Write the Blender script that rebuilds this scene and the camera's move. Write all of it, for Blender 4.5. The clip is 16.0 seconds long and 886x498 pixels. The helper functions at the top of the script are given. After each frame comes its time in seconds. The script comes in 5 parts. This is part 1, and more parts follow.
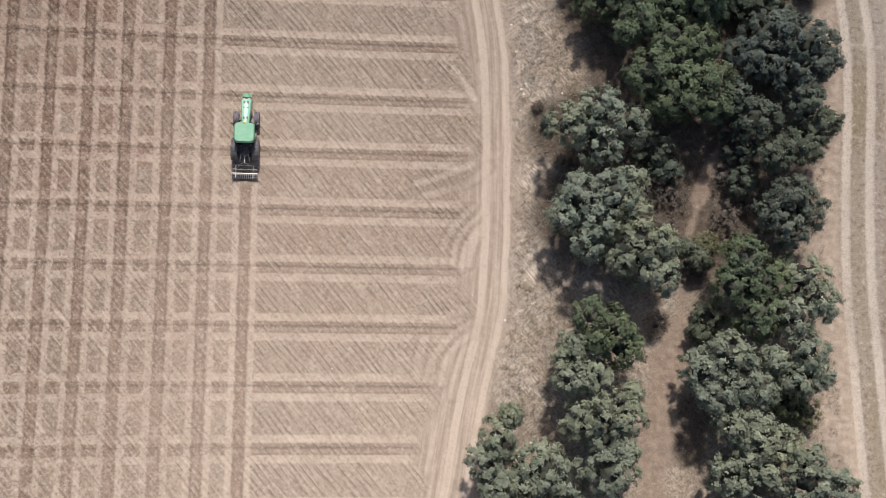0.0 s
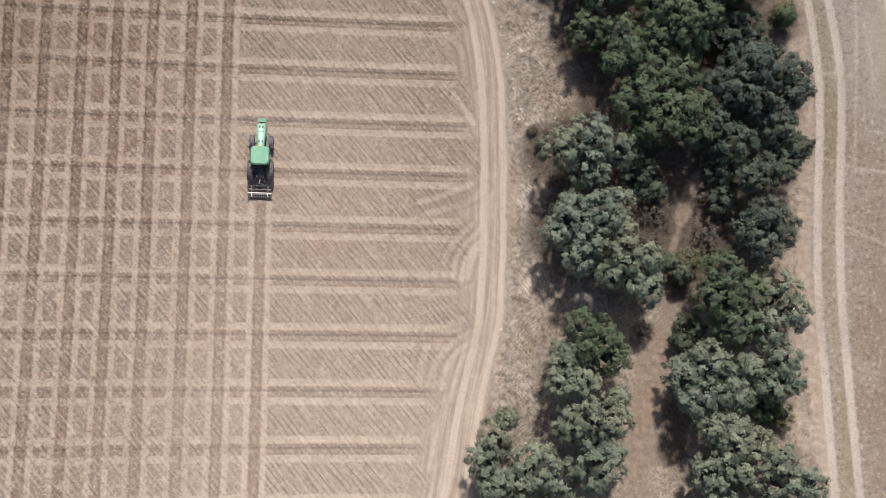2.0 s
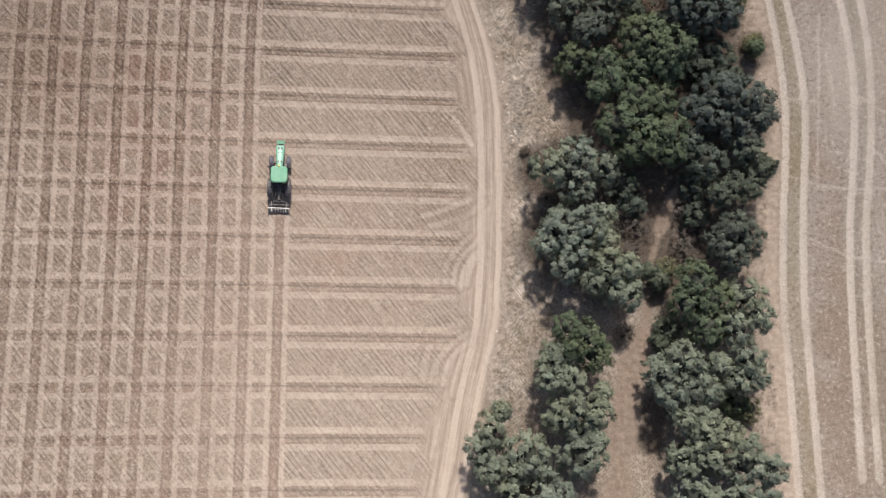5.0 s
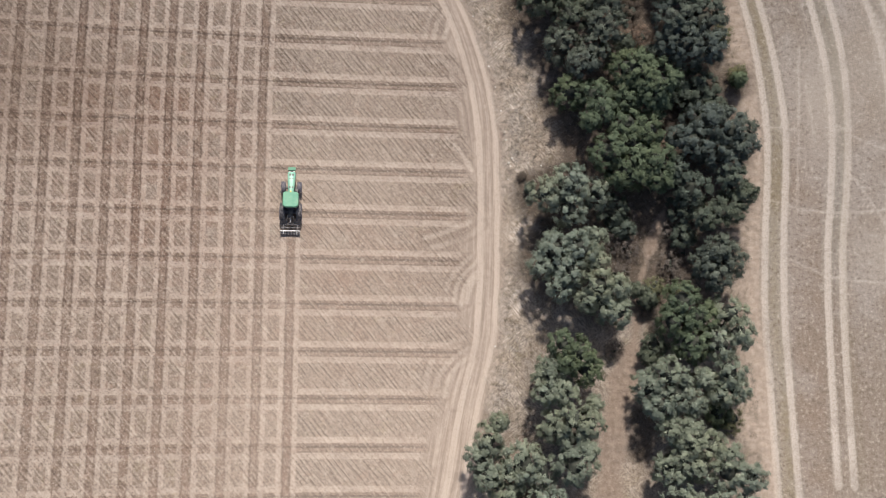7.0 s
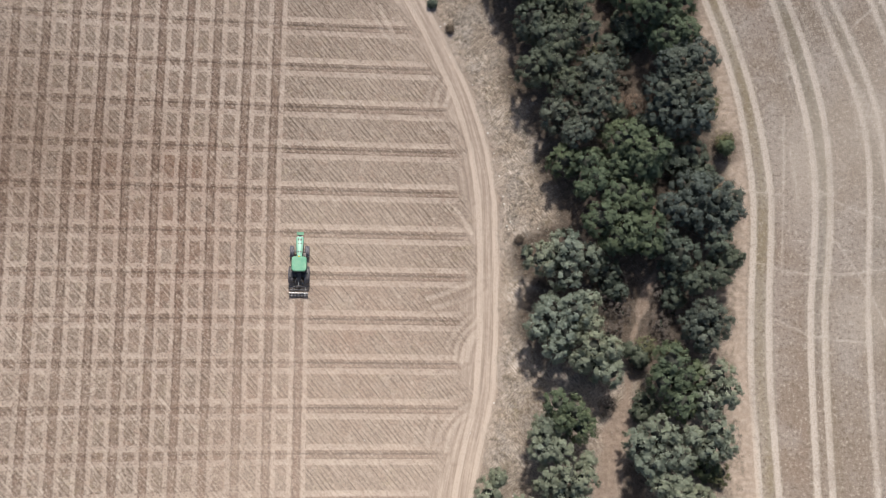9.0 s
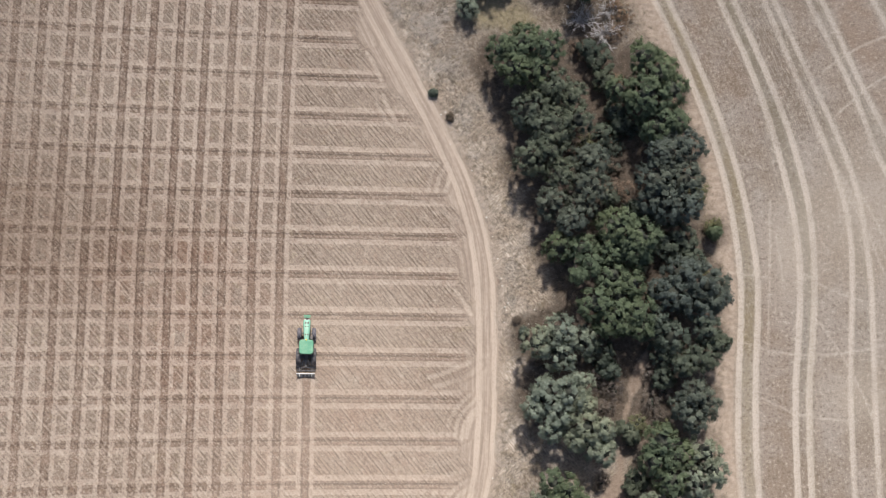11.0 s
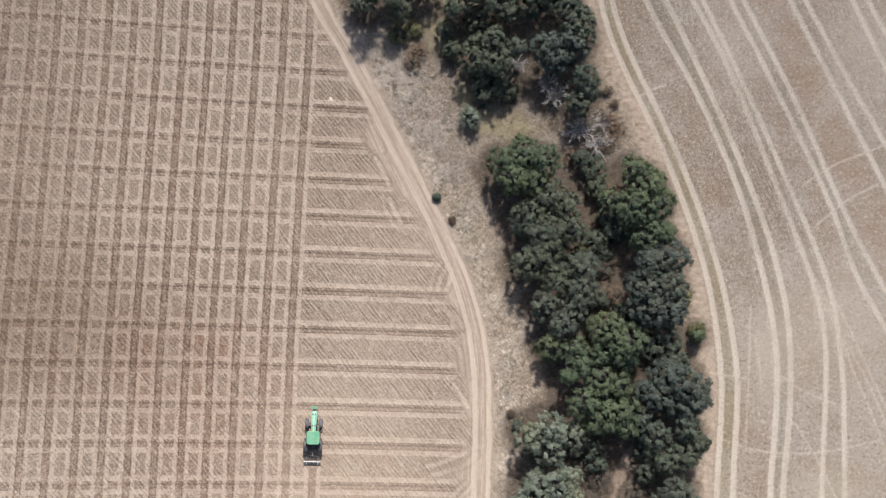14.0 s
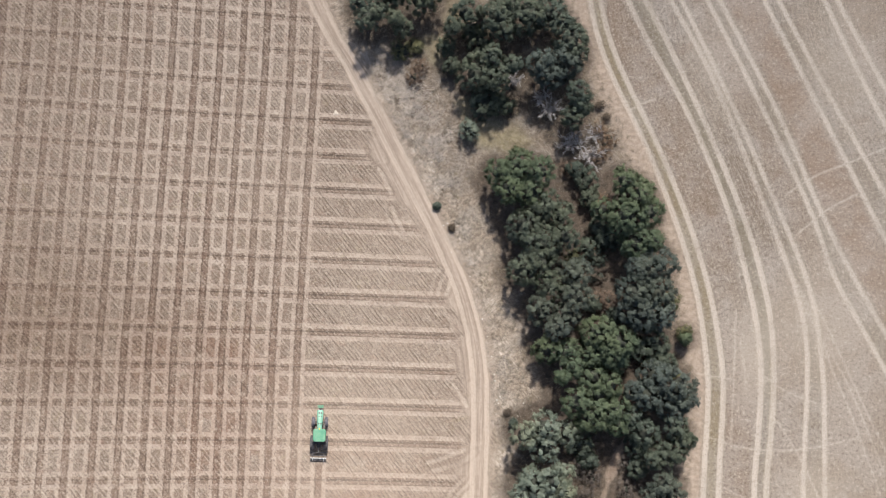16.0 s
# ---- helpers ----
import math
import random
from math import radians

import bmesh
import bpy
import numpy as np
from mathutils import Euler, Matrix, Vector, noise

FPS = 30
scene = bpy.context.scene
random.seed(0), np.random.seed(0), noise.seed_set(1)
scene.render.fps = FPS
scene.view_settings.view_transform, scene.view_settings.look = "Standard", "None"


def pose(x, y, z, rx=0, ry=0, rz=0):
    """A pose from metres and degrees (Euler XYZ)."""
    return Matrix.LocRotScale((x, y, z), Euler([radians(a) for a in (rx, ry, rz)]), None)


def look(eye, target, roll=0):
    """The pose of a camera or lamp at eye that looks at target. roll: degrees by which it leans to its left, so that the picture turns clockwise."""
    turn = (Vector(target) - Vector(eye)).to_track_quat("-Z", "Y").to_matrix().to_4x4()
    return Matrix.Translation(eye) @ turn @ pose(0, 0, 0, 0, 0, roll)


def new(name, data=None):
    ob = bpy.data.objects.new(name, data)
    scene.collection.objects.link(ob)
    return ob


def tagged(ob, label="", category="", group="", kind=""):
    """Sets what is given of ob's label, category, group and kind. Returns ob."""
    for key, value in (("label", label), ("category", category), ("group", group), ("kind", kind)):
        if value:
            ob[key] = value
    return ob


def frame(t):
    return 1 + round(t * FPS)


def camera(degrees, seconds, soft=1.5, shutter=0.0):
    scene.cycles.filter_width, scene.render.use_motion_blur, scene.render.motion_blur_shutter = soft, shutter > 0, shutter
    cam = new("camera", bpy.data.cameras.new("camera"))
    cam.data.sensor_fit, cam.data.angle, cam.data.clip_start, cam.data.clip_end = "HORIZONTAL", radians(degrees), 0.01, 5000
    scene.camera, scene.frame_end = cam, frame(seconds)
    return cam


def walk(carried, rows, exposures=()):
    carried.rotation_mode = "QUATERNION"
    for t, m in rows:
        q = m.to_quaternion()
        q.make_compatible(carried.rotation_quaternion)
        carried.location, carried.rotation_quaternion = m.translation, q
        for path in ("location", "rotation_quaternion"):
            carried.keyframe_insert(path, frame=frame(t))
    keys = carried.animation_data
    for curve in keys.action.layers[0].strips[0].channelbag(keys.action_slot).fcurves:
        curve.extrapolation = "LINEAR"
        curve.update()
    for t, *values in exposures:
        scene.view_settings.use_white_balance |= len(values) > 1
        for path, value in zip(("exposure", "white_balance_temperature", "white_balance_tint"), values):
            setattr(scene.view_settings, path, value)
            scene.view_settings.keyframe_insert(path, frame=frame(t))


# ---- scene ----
cam = camera(46.0, 16.0, soft=0.85)
# seconds, place, and the turn about x, y and z of a camera that looks straight down
PATH = [
    (0.0, 0.000, 0.000, 88.000, -0.143, -0.062, 0.000),
    (0.5, -0.140, 0.577, 89.653, -0.109, -0.164, -0.015),
    (1.0, -0.301, 0.845, 91.345, -0.096, -0.238, -0.003),
    (1.5, -0.444, 1.004, 92.944, -0.084, -0.293, 0.017),
    (2.0, -0.519, 1.139, 94.602, -0.052, -0.323, 0.044),
    (2.5, -0.538, 1.240, 96.161, -0.010, -0.321, 0.022),
    (3.0, -0.496, 1.338, 97.841, 0.047, -0.287, -0.001),
    (3.5, -0.432, 1.451, 99.564, 0.096, -0.246, 0.014),
    (4.0, -0.391, 1.582, 101.192, 0.115, -0.206, 0.020),
    (6.5, -0.283, 3.018, 109.543, 0.068, -0.036, 0.011),
    (7.0, -0.323, 3.980, 111.061, 0.063, -0.027, 0.027),
    (7.5, -0.381, 5.376, 112.535, 0.057, -0.036, 0.040),
    (8.0, -0.478, 6.978, 113.828, 0.032, -0.062, 0.033),
    (8.5, -0.548, 8.878, 115.172, 0.012, -0.087, 0.024),
    (9.0, -0.578, 10.826, 116.427, -0.014, -0.086, 0.013),
    (11.5, -0.286, 22.829, 123.001, -0.044, 0.107, -0.048),
    (12.0, -0.258, 25.318, 124.208, -0.035, 0.140, -0.054),
    (12.5, -0.214, 27.992, 125.457, 0.001, 0.170, -0.059),
    (13.0, -0.108, 30.119, 126.845, 0.017, 0.203, -0.037),
    (13.5, 0.034, 31.580, 128.372, 0.032, 0.256, 0.281),
    (14.0, 0.033, 32.276, 130.007, 0.041, 0.318, 1.098),
    (14.5, 0.055, 32.512, 131.771, 0.063, 0.319, 1.179),
    (15.0, 0.008, 32.633, 133.333, 0.091, 0.294, 1.171),
    (15.5, -0.118, 32.756, 134.978, 0.126, 0.245, 1.162),
    (16.0, -0.248, 32.865, 136.531, 0.152, 0.190, 1.152),
]
# the picture turns slightly cooler as the camera climbs
walk(cam, [(t, pose(*p)) for t, *p in PATH], exposures=[(0.0, 0.12, 6530, 10), (4.0, 0.12, 6500, 10), (9.0, 0.12, 6430, 9), (16.0, 0.25, 6420, 8)])

# ---- light ----
SUN_EL, SUN_AZ = 47.0, 7.0
world = bpy.data.worlds.new("sky")
scene.world = world
world.use_nodes = True
wn = world.node_tree
sky = wn.nodes.new("ShaderNodeTexSky")
sky.sky_type, sky.sun_disc = "NISHITA", False
sky.sun_elevation, sky.sun_rotation = radians(SUN_EL), radians(SUN_AZ)
sky.air_density, sky.dust_density = 1.0, 2.5
wn.links.new(sky.outputs[0], wn.nodes["Background"].inputs[0])
wn.nodes["Background"].inputs[1].default_value = 0.115
sun = new("sun", bpy.data.lights.new("sun", "SUN"))
sun.data.energy, sun.data.angle, sun.data.color = 4.45, radians(3.0), (1.0, 0.955, 0.905)
sun.matrix_world = look((60 * math.sin(radians(SUN_AZ)), 60 * math.cos(radians(SUN_AZ)), 60 * math.tan(radians(SUN_EL))), (0, 0, 0))


# ---- lie of the land ----
def gz(x, y):
    """Height of the gently falling land."""
    u, v = np.clip(x, -75, 75) / 40, (np.clip(y, -40, 85) - 20) / 40
    return -1.907 - 2.165 * u - 5.13 * v + 3.299 * u * u + 0.45 * u * v + 1.448 * v * v


def slope_pose(x, y, turn=0.0, lift=0.0):
    """A pose on the land at x, y, upright to the slope."""
    x, y = float(x), float(y)
    n = Vector((float(gz(x - 1, y) - gz(x + 1, y)) / 2, float(gz(x, y - 1) - gz(x, y + 1)) / 2, 1)).normalized()
    q = Vector((0, 0, 1)).rotation_difference(n).to_matrix().to_4x4()
    return Matrix.Translation((x, y, float(gz(x, y)) + lift)) @ q @ pose(0, 0, 0, 0, 0, turn)


# ---- materials ----
class Nodes:
    """Short hand for a node material."""

    def __init__(self, name):
        self.m = bpy.data.materials.new(name)
        self.m.use_nodes = True
        self.t = self.m.node_tree
        self.b = self.t.nodes["Principled BSDF"]

    def n(self, kind, *ins, **props):
        node = self.t.nodes.new("ShaderNode" + kind)
        for k, v in props.items():
            if k == "op":
                node.operation = v
            elif k == "blend":
                node.data_type, node.blend_type = "RGBA", v
            elif k == "attr":
                node.attribute_name = v
            elif k == "dims":
                node.noise_dimensions = v
            elif k == "feature":
                node.feature = v
            elif k == "clamped":
                node.use_clamp = v
        for slot, v in ins:
            if isinstance(v, bpy.types.NodeSocket):
                self.t.links.new(v, node.inputs[slot])
            else:
                node.inputs[slot].default_value = v
        return node

    def math(self, op, a, b=0.0, clamp=False):
        return self.n("Math", (0, a), (1, b), op=op, clamped=clamp).outputs[0]

    def attr(self, name):
        return self.n("Attribute", attr=name).outputs["Fac"]

    def noise(self, scale, detail=4.0, rough=0.6, vec=None):
        ins = [("Scale", scale), ("Detail", detail), ("Roughness", rough)]
        if vec is not None:
            ins.append(("Vector", vec))
        return self.n("TexNoise", *ins).outputs["Fac"]

    def span(self, v, a, b, c=0.0, d=1.0):
        """v from a..b to c..d, smooth and clamped."""
        node = self.n("MapRange", (0, v), (1, a), (2, b), (3, c), (4, d))
        node.interpolation_type = "SMOOTHSTEP"
        return node.outputs[0]

    def mix(self, f, a, b, blend="MIX"):
        node = self.n("Mix", (0, f), blend=blend)
        for slot, v in ((6, a), (7, b)):
            if isinstance(v, bpy.types.NodeSocket):
                self.t.links.new(v, node.inputs[slot])
            else:
                node.inputs[slot].default_value = (*v, 1)
        return node.outputs[2]

    def vec(self, x, y, z=0.0):
        return self.n("CombineXYZ", (0, x), (1, y), (2, z)).outputs[0]

    def bump(self, height, strength, distance):
        node = self.n("Bump", ("Strength", strength), ("Distance", distance), ("Height", height))
        self.t.links.new(node.outputs[0], self.b.inputs["Normal"])

    def done(self, color, rough=0.9, metal=0.0, spec=0.3):
        for slot, v in (("Base Color", color), ("Roughness", rough), ("Metallic", metal), ("Specular IOR Level", spec)):
            if isinstance(v, bpy.types.NodeSocket):
                self.t.links.new(v, self.b.inputs[slot])
            elif slot == "Base Color":
                self.b.inputs[slot].default_value = (*v, 1)
            else:
                self.b.inputs[slot].default_value = v
        return self.m


def worn(name, color, rough=0.5, metal=0.0, scale=6.0, amount=0.25, dust=0.0):
    """A painted, rubber or metal surface with blotches, fine grain and a coat of field dust."""
    k = Nodes(name)
    a, b = k.noise(scale, 5), k.noise(scale * 9, 3)
    f = k.math("ADD", k.math("MULTIPLY", a, 0.7), k.math("MULTIPLY", b, 0.3))
    dark = tuple(c * (1 - amount) for c in color)
    light = tuple(min(1, c * (1 + amount)) for c in color)
    col = k.mix(k.span(f, 0.3, 0.7), dark, light)
    if dust:
        col = k.mix(k.math("MULTIPLY", k.span(a, 0.35, 0.7), dust), col, (0.42, 0.32, 0.23))
    k.bump(b, 0.15, 0.01)
    return k.done(col, k.span(f, 0.2, 0.8, rough - 0.1, rough + 0.12), metal, 0.5)


def ground_material():
    k = Nodes("dry_land")
    geo = k.n("NewGeometry").outputs["Position"]
    xyz = k.n("SeparateXYZ", (0, geo)).outputs
    x, y = xyz[0], xyz[1]
    flat = k.vec(x, y)
    fine, mid, broad, huge = k.noise(9.0, 6, 0.7, flat), k.noise(1.6, 5, 0.65, flat), k.noise(0.22, 4, 0.6, flat), k.noise(0.045, 3, 0.5, flat)
    wob = k.math("MULTIPLY", k.math("SUBTRACT", k.noise(0.9, 3, 0.6, flat), 0.5), 0.17)
    wob2 = k.math("MULTIPLY", k.math("SUBTRACT", k.noise(4.5, 3, 0.6, flat), 0.5), 0.22)
    # slanting ridges left by the last cultivation
    q = k.math("ADD", k.math("MULTIPLY", x, 0.77), k.math("MULTIPLY", y, 0.64))
    p = k.math("SUBTRACT", k.math("MULTIPLY", x, 0.64), k.math("MULTIPLY", y, 0.77))
    streak = k.noise(1.0, 4, 0.62, k.vec(k.math("MULTIPLY", q, 5.2), k.math("MULTIPLY", p, 0.30)))
    comb = k.math("SINE", k.math("MULTIPLY", k.math("ADD", q, k.math("MULTIPLY", k.noise(0.30, 2, 0.5, flat), 0.45)), 14.2))
    streak2 = k.noise(1.0, 3, 0.55, k.vec(k.math("MULTIPLY", q, 1.15), k.math("MULTIPLY", p, 0.12), 7.0))
    groove = k.math("MULTIPLY", k.span(k.math("ADD", streak, k.math("MULTIPLY", comb, 0.105)), 0.47, 0.36), k.span(streak2, 0.34, 0.58, 0.45, 1.0))
    groove = k.math("MULTIPLY", groove, k.span(k.noise(3.0, 4, 0.7, flat), 0.36, 0.52, 0.25, 1.0))
    ridge = k.math("MULTIPLY", k.span(k.math("ADD", streak, k.math("MULTIPLY", comb, 0.06)), 0.54, 0.66), k.span(streak2, 0.34, 0.58, 0.5, 1.0))
    wobble = k.math("ADD", k.math("ADD", wob, wob2), k.math("MULTIPLY", k.math("SUBTRACT", streak, 0.5), 0.22))

    # thin knife-cut lines in the same direction
    cuts = k.noise(1.0, 2, 0.45, k.vec(k.math("MULTIPLY", q, 10.5), k.math("MULTIPLY", p, 0.20), 13.0))
    cuts = k.math("MULTIPLY", k.span(cuts, 0.61, 0.68), k.span(k.noise(0.38, 4, 0.6, k.vec(x, y, 17.0)), 0.44, 0.58, 0.05, 1.0))
    calm = k.math("SUBTRACT", 1.0, k.math("MULTIPLY", k.attr("passes"), 0.35))
    groove, cuts = k.math("MULTIPLY", groove, calm), k.math("MULTIPLY", cuts, calm)
    wobble_v = k.math("ADD", wobble, k.math("MULTIPLY", k.math("SUBTRACT", k.noise(2.0, 5, 0.7, k.vec(x, y, 4.0)), 0.5), 0.20))

    def away(coord, pitch):
        f = k.math("FRACT", k.math("ADD", coord, 0.5))
        d = k.math("MULTIPLY", k.math("SUBTRACT", f, 0.5), pitch)
        return d, k.math("ABSOLUTE", k.math("ADD", d, k.math("MULTIPLY", wobble_v if pitch < 4 else wobble, 0.62)))

    du, au = away(k.attr("pass_line"), 3.1)
    dv, av = away(k.attr("row_line"), 4.72)
    passes, rows = k.attr("passes"), k.attr("rows")

    def band(a, lo, hi, soft):
        return k.math("MULTIPLY", k.span(a, lo - soft, lo + soft), k.span(a, hi - soft, hi + soft, 1.0, 0.0))

    lit_v = k.math("MULTIPLY", band(au, 0.50, 0.98, 0.08), passes)
    lit_h = k.math("MULTIPLY", band(av, 0.47, 1.08, 0.07), rows)
    dark_v = k.math("MULTIPLY", k.span(au, 0.57, 0.27), passes)
    furrow_v = k.math("MULTIPLY", k.math("MULTIPLY", band(au, 0.24, 0.42, 0.06), passes), k.span(k.noise(1.0, 4, 0.7, k.vec(k.math("MULTIPLY", x, 2.0), k.math("MULTIPLY", y, 0.5))), 0.40, 0.58))
    dark_h = k.math("MULTIPLY", k.span(av, 0.50, 0.39), rows)
    slit = k.math("MULTIPLY", k.span(k.math("ABSOLUTE", k.math("ADD", k.math("ADD", dv, -0.06), k.math("MULTIPLY", wobble, 0.50))), 0.17, 0.04), rows)
    slit = k.math("MULTIPLY", slit, k.span(k.noise(1.4, 5, 0.75, flat), 0.38, 0.54, 0.30, 1.0))

    slit_low = k.math("MULTIPLY", k.span(k.math("ABSOLUTE", k.math("ADD", k.math("ADD", dv, 0.36), k.math("MULTIPLY", wobble, 0.45))), 0.13, 0.03), rows)
    slit_low = k.math("MULTIPLY", k.math("MULTIPLY", slit_low, k.math("SUBTRACT", 1.0, passes)), k.span(k.noise(0.7, 5, 0.75, k.vec(x, y, 23.0)), 0.40, 0.58))
    red = k.attr("red_soil")
    soil = k.mix(k.span(huge, 0.35, 0.65), (0.285, 0.219, 0.172), (0.325, 0.261, 0.212))
    soil = k.mix(k.math("MULTIPLY", red, k.span(broad, 0.3, 0.65)), soil, (0.255, 0.150, 0.105))
    soil = k.mix(k.span(mid, 0.3, 0.72), k.mix(0.28, soil, (0.10, 0.07, 0.05)), k.mix(0.22, soil, (0.46, 0.38, 0.30)))
    soil = k.mix(k.math("MULTIPLY", ridge, 0.55), soil, (0.50, 0.415, 0.335))
    soil = k.mix(k.math("MULTIPLY", groove, 0.92), soil, (0.115, 0.082, 0.062))
    soil = k.mix(k.math("MULTIPLY", cuts, 0.70), soil, (0.100, 0.070, 0.053))
    grain = k.noise(5.0, 7, 0.82, flat)
    rough = k.math("ADD", k.math("MULTIPLY", grain, 0.6), k.math("MULTIPLY", k.noise(2.2, 6, 0.8, k.vec(x, y, 5.0)), 0.4))
    soil = k.mix(k.math("MULTIPLY", k.span(rough, 0.52, 0.38), 0.60), soil, (0.115, 0.085, 0.065))
    soil = k.mix(k.math("MULTIPLY", k.span(rough, 0.52, 0.64), 0.55), soil, (0.50, 0.42, 0.34))
    soil = k.mix(k.math("MULTIPLY", k.span(k.noise(0.8, 4, 0.65, k.vec(x, y, 12.0)), 0.56, 0.72), 0.32), soil, (0.290, 0.180, 0.132))
    soil = k.mix(k.math("MULTIPLY", k.span(k.noise(0.7, 4, 0.65, k.vec(x, y, 15.0)), 0.57, 0.72), 0.35), soil, (0.330, 0.270, 0.165))
    packed = k.mix(k.span(broad, 0.3, 0.7), (0.470, 0.375, 0.302), (0.540, 0.445, 0.370))
    packed = k.mix(k.math("MULTIPLY", red, 0.24), packed, (0.37, 0.235, 0.17))
    packed = k.mix(k.span(mid, 0.3, 0.7), k.mix(0.2, packed, (0.15, 0.11, 0.08)), packed)
    packed = k.mix(k.math("MULTIPLY", k.span(rough, 0.50, 0.38), 0.40), packed, (0.20, 0.15, 0.115))
    packed = k.mix(k.math("MULTIPLY", cuts, 0.32), packed, (0.19, 0.14, 0.105))
    packed = k.mix(k.math("MULTIPLY", groove, 0.30), packed, (0.19, 0.14, 0.105))
    packed = k.mix(k.math("MULTIPLY", ridge, 0.30), packed, (0.60, 0.52, 0.44))
    tilled = k.mix(k.span(rough, 0.36, 0.6, 0.30, 0.0), k.mix(k.span(mid, 0.3, 0.7), (0.160, 0.106, 0.078), (0.240, 0.169, 0.127)), k.mix(0.45, soil, (0.12, 0.085, 0.065)))

    tilled = k.mix(k.math("MAXIMUM", k.math("MULTIPLY", k.attr("fresh"), 0.8), k.math("MULTIPLY", k.span(k.noise(0.16, 3, 0.5, k.vec(x, k.math("MULTIPLY", y, 0.4), 40.0)), 0.45, 0.62), 0.42)), tilled, (0.190, 0.115, 0.084))
    tilled = k.mix(k.math("MULTIPLY", k.attr("young"), k.span(k.noise(0.30, 4, 0.65, k.vec(x, k.math("MULTIPLY", y, 0.5), 53.0)), 0.40, 0.60, 0.15, 0.80)), tilled, (0.185, 0.108, 0.074))
    tilled = k.mix(k.span(rough, 0.50, 0.40, 0.0, 0.75), tilled, (0.075, 0.050, 0.037))
    tilled = k.mix(k.span(rough, 0.51, 0.62, 0.0, 0.75), tilled, (0.430, 0.340, 0.268))
    tilled = k.mix(k.math("MULTIPLY", groove, 0.6), tilled, (0.085, 0.058, 0.043))
    tilled = k.mix(k.math("MULTIPLY", ridge, 0.35), tilled, (0.42, 0.335, 0.265))
    wear = k.math("MAXIMUM", k.span(k.noise(0.55, 4, 0.65, flat), 0.28, 0.55, 0.45, 1.0), k.attr("fresh"))
    old = k.attr("faded")
    lit = k.math("MAXIMUM", k.math("MULTIPLY", lit_v, 0.85), k.math("MULTIPLY", lit_h, 0.85))
    col = k.mix(k.math("MULTIPLY", k.math("MULTIPLY", lit, wear), k.math("SUBTRACT", 0.95, k.math("MULTIPLY", old, 0.42))), soil, packed)
    col = k.mix(k.math("MULTIPLY", k.math("MULTIPLY", dark_h, k.math("SUBTRACT", 0.60, k.math("MULTIPLY", passes, 0.16))), k.math("SUBTRACT", 1.0, k.math("MULTIPLY", lit_v, 0.85))), col, tilled)
    col = k.mix(k.math("MULTIPLY", dark_v, k.math("MULTIPLY", k.span(k.noise(0.8, 4, 0.7, k.vec(x, y, 47.0)), 0.36, 0.62, 1.15, 0.65), k.math("SUBTRACT", 0.78, k.math("MULTIPLY", k.math("SUBTRACT", old, k.attr("fresh")), 0.34)))), col, tilled)
    col = k.mix(k.math("MULTIPLY", furrow_v, k.math("SUBTRACT", 0.68, k.math("MULTIPLY", old, 0.45))), col, (0.090, 0.060, 0.045))
    col = k.mix(k.math("MULTIPLY", slit, k.math("SUBTRACT", k.math("SUBTRACT", 0.88, k.math("MULTIPLY", old, 0.45)), k.math("ADD", k.math("MULTIPLY", passes, 0.28), k.math("MULTIPLY", lit_v, 0.30)))), col, (0.085, 0.06, 0.045))

    col = k.mix(k.math("MULTIPLY", slit_low, 0.60), col, (0.105, 0.075, 0.056))

    blotch = k.noise(1.25, 4, 0.68, k.vec(x, y, 33.0))
    col = k.mix(k.math("MULTIPLY", k.span(blotch, 0.53, 0.66), 0.34), col, (0.300, 0.205, 0.155))
    col = k.mix(k.math("MULTIPLY", k.span(k.noise(1.1, 4, 0.68, k.vec(x, y, 37.0)), 0.55, 0.68), 0.36), col, (0.510, 0.425, 0.345))
    clod = k.noise(4.2, 3, 0.65, k.vec(x, y, 43.0))
    col = k.mix(k.math("MULTIPLY", k.span(clod, 0.45, 0.34), 0.55), col, (0.105, 0.075, 0.057))
    col = k.mix(k.math("MULTIPLY", k.span(clod, 0.56, 0.67), 0.38), col, (0.560, 0.475, 0.390))
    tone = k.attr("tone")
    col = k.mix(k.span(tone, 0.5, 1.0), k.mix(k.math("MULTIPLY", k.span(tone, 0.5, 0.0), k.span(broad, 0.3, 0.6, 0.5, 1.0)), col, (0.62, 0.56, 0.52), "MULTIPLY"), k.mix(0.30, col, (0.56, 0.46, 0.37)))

    # headland: trodden pale soil streaked along the field edge
    hd = k.attr("edge_in")
    streaks = k.noise(1.0, 4, 0.6, k.vec(k.math("MULTIPLY", hd, 3.0), k.math("MULTIPLY", y, 0.14)))
    head = k.mix(k.span(streaks, 0.34, 0.66), (0.360, 0.285, 0.228), (0.510, 0.418, 0.342))
    head = k.mix(k.span(mid, 0.35, 0.75), k.mix(0.18, head, (0.14, 0.1, 0.075)), head)
    col = k.mix(k.attr("headland"), col, head)
    tracks = k.attr("tracks")
    tw = k.span(k.math("ADD", tracks, k.math("MULTIPLY", k.math("SUBTRACT", k.noise(2.2, 5, 0.7, flat), 0.5), 0.75)), 0.16, 0.80)
    tw = k.math("MULTIPLY", tw, k.span(k.noise(0.14, 3, 0.6, k.vec(x, y, 61.0)), 0.36, 0.58, 0.62, 1.0))
    tw = k.math("MULTIPLY", tw, k.span(rough, 0.40, 0.54, 0.55, 1.0))

    # stubble of the far field
    stub = k.noise(1.0, 4, 0.65, k.vec(k.math("MULTIPLY", k.attr("far_edge"), 5.5), k.math("MULTIPLY", y, 0.45)))
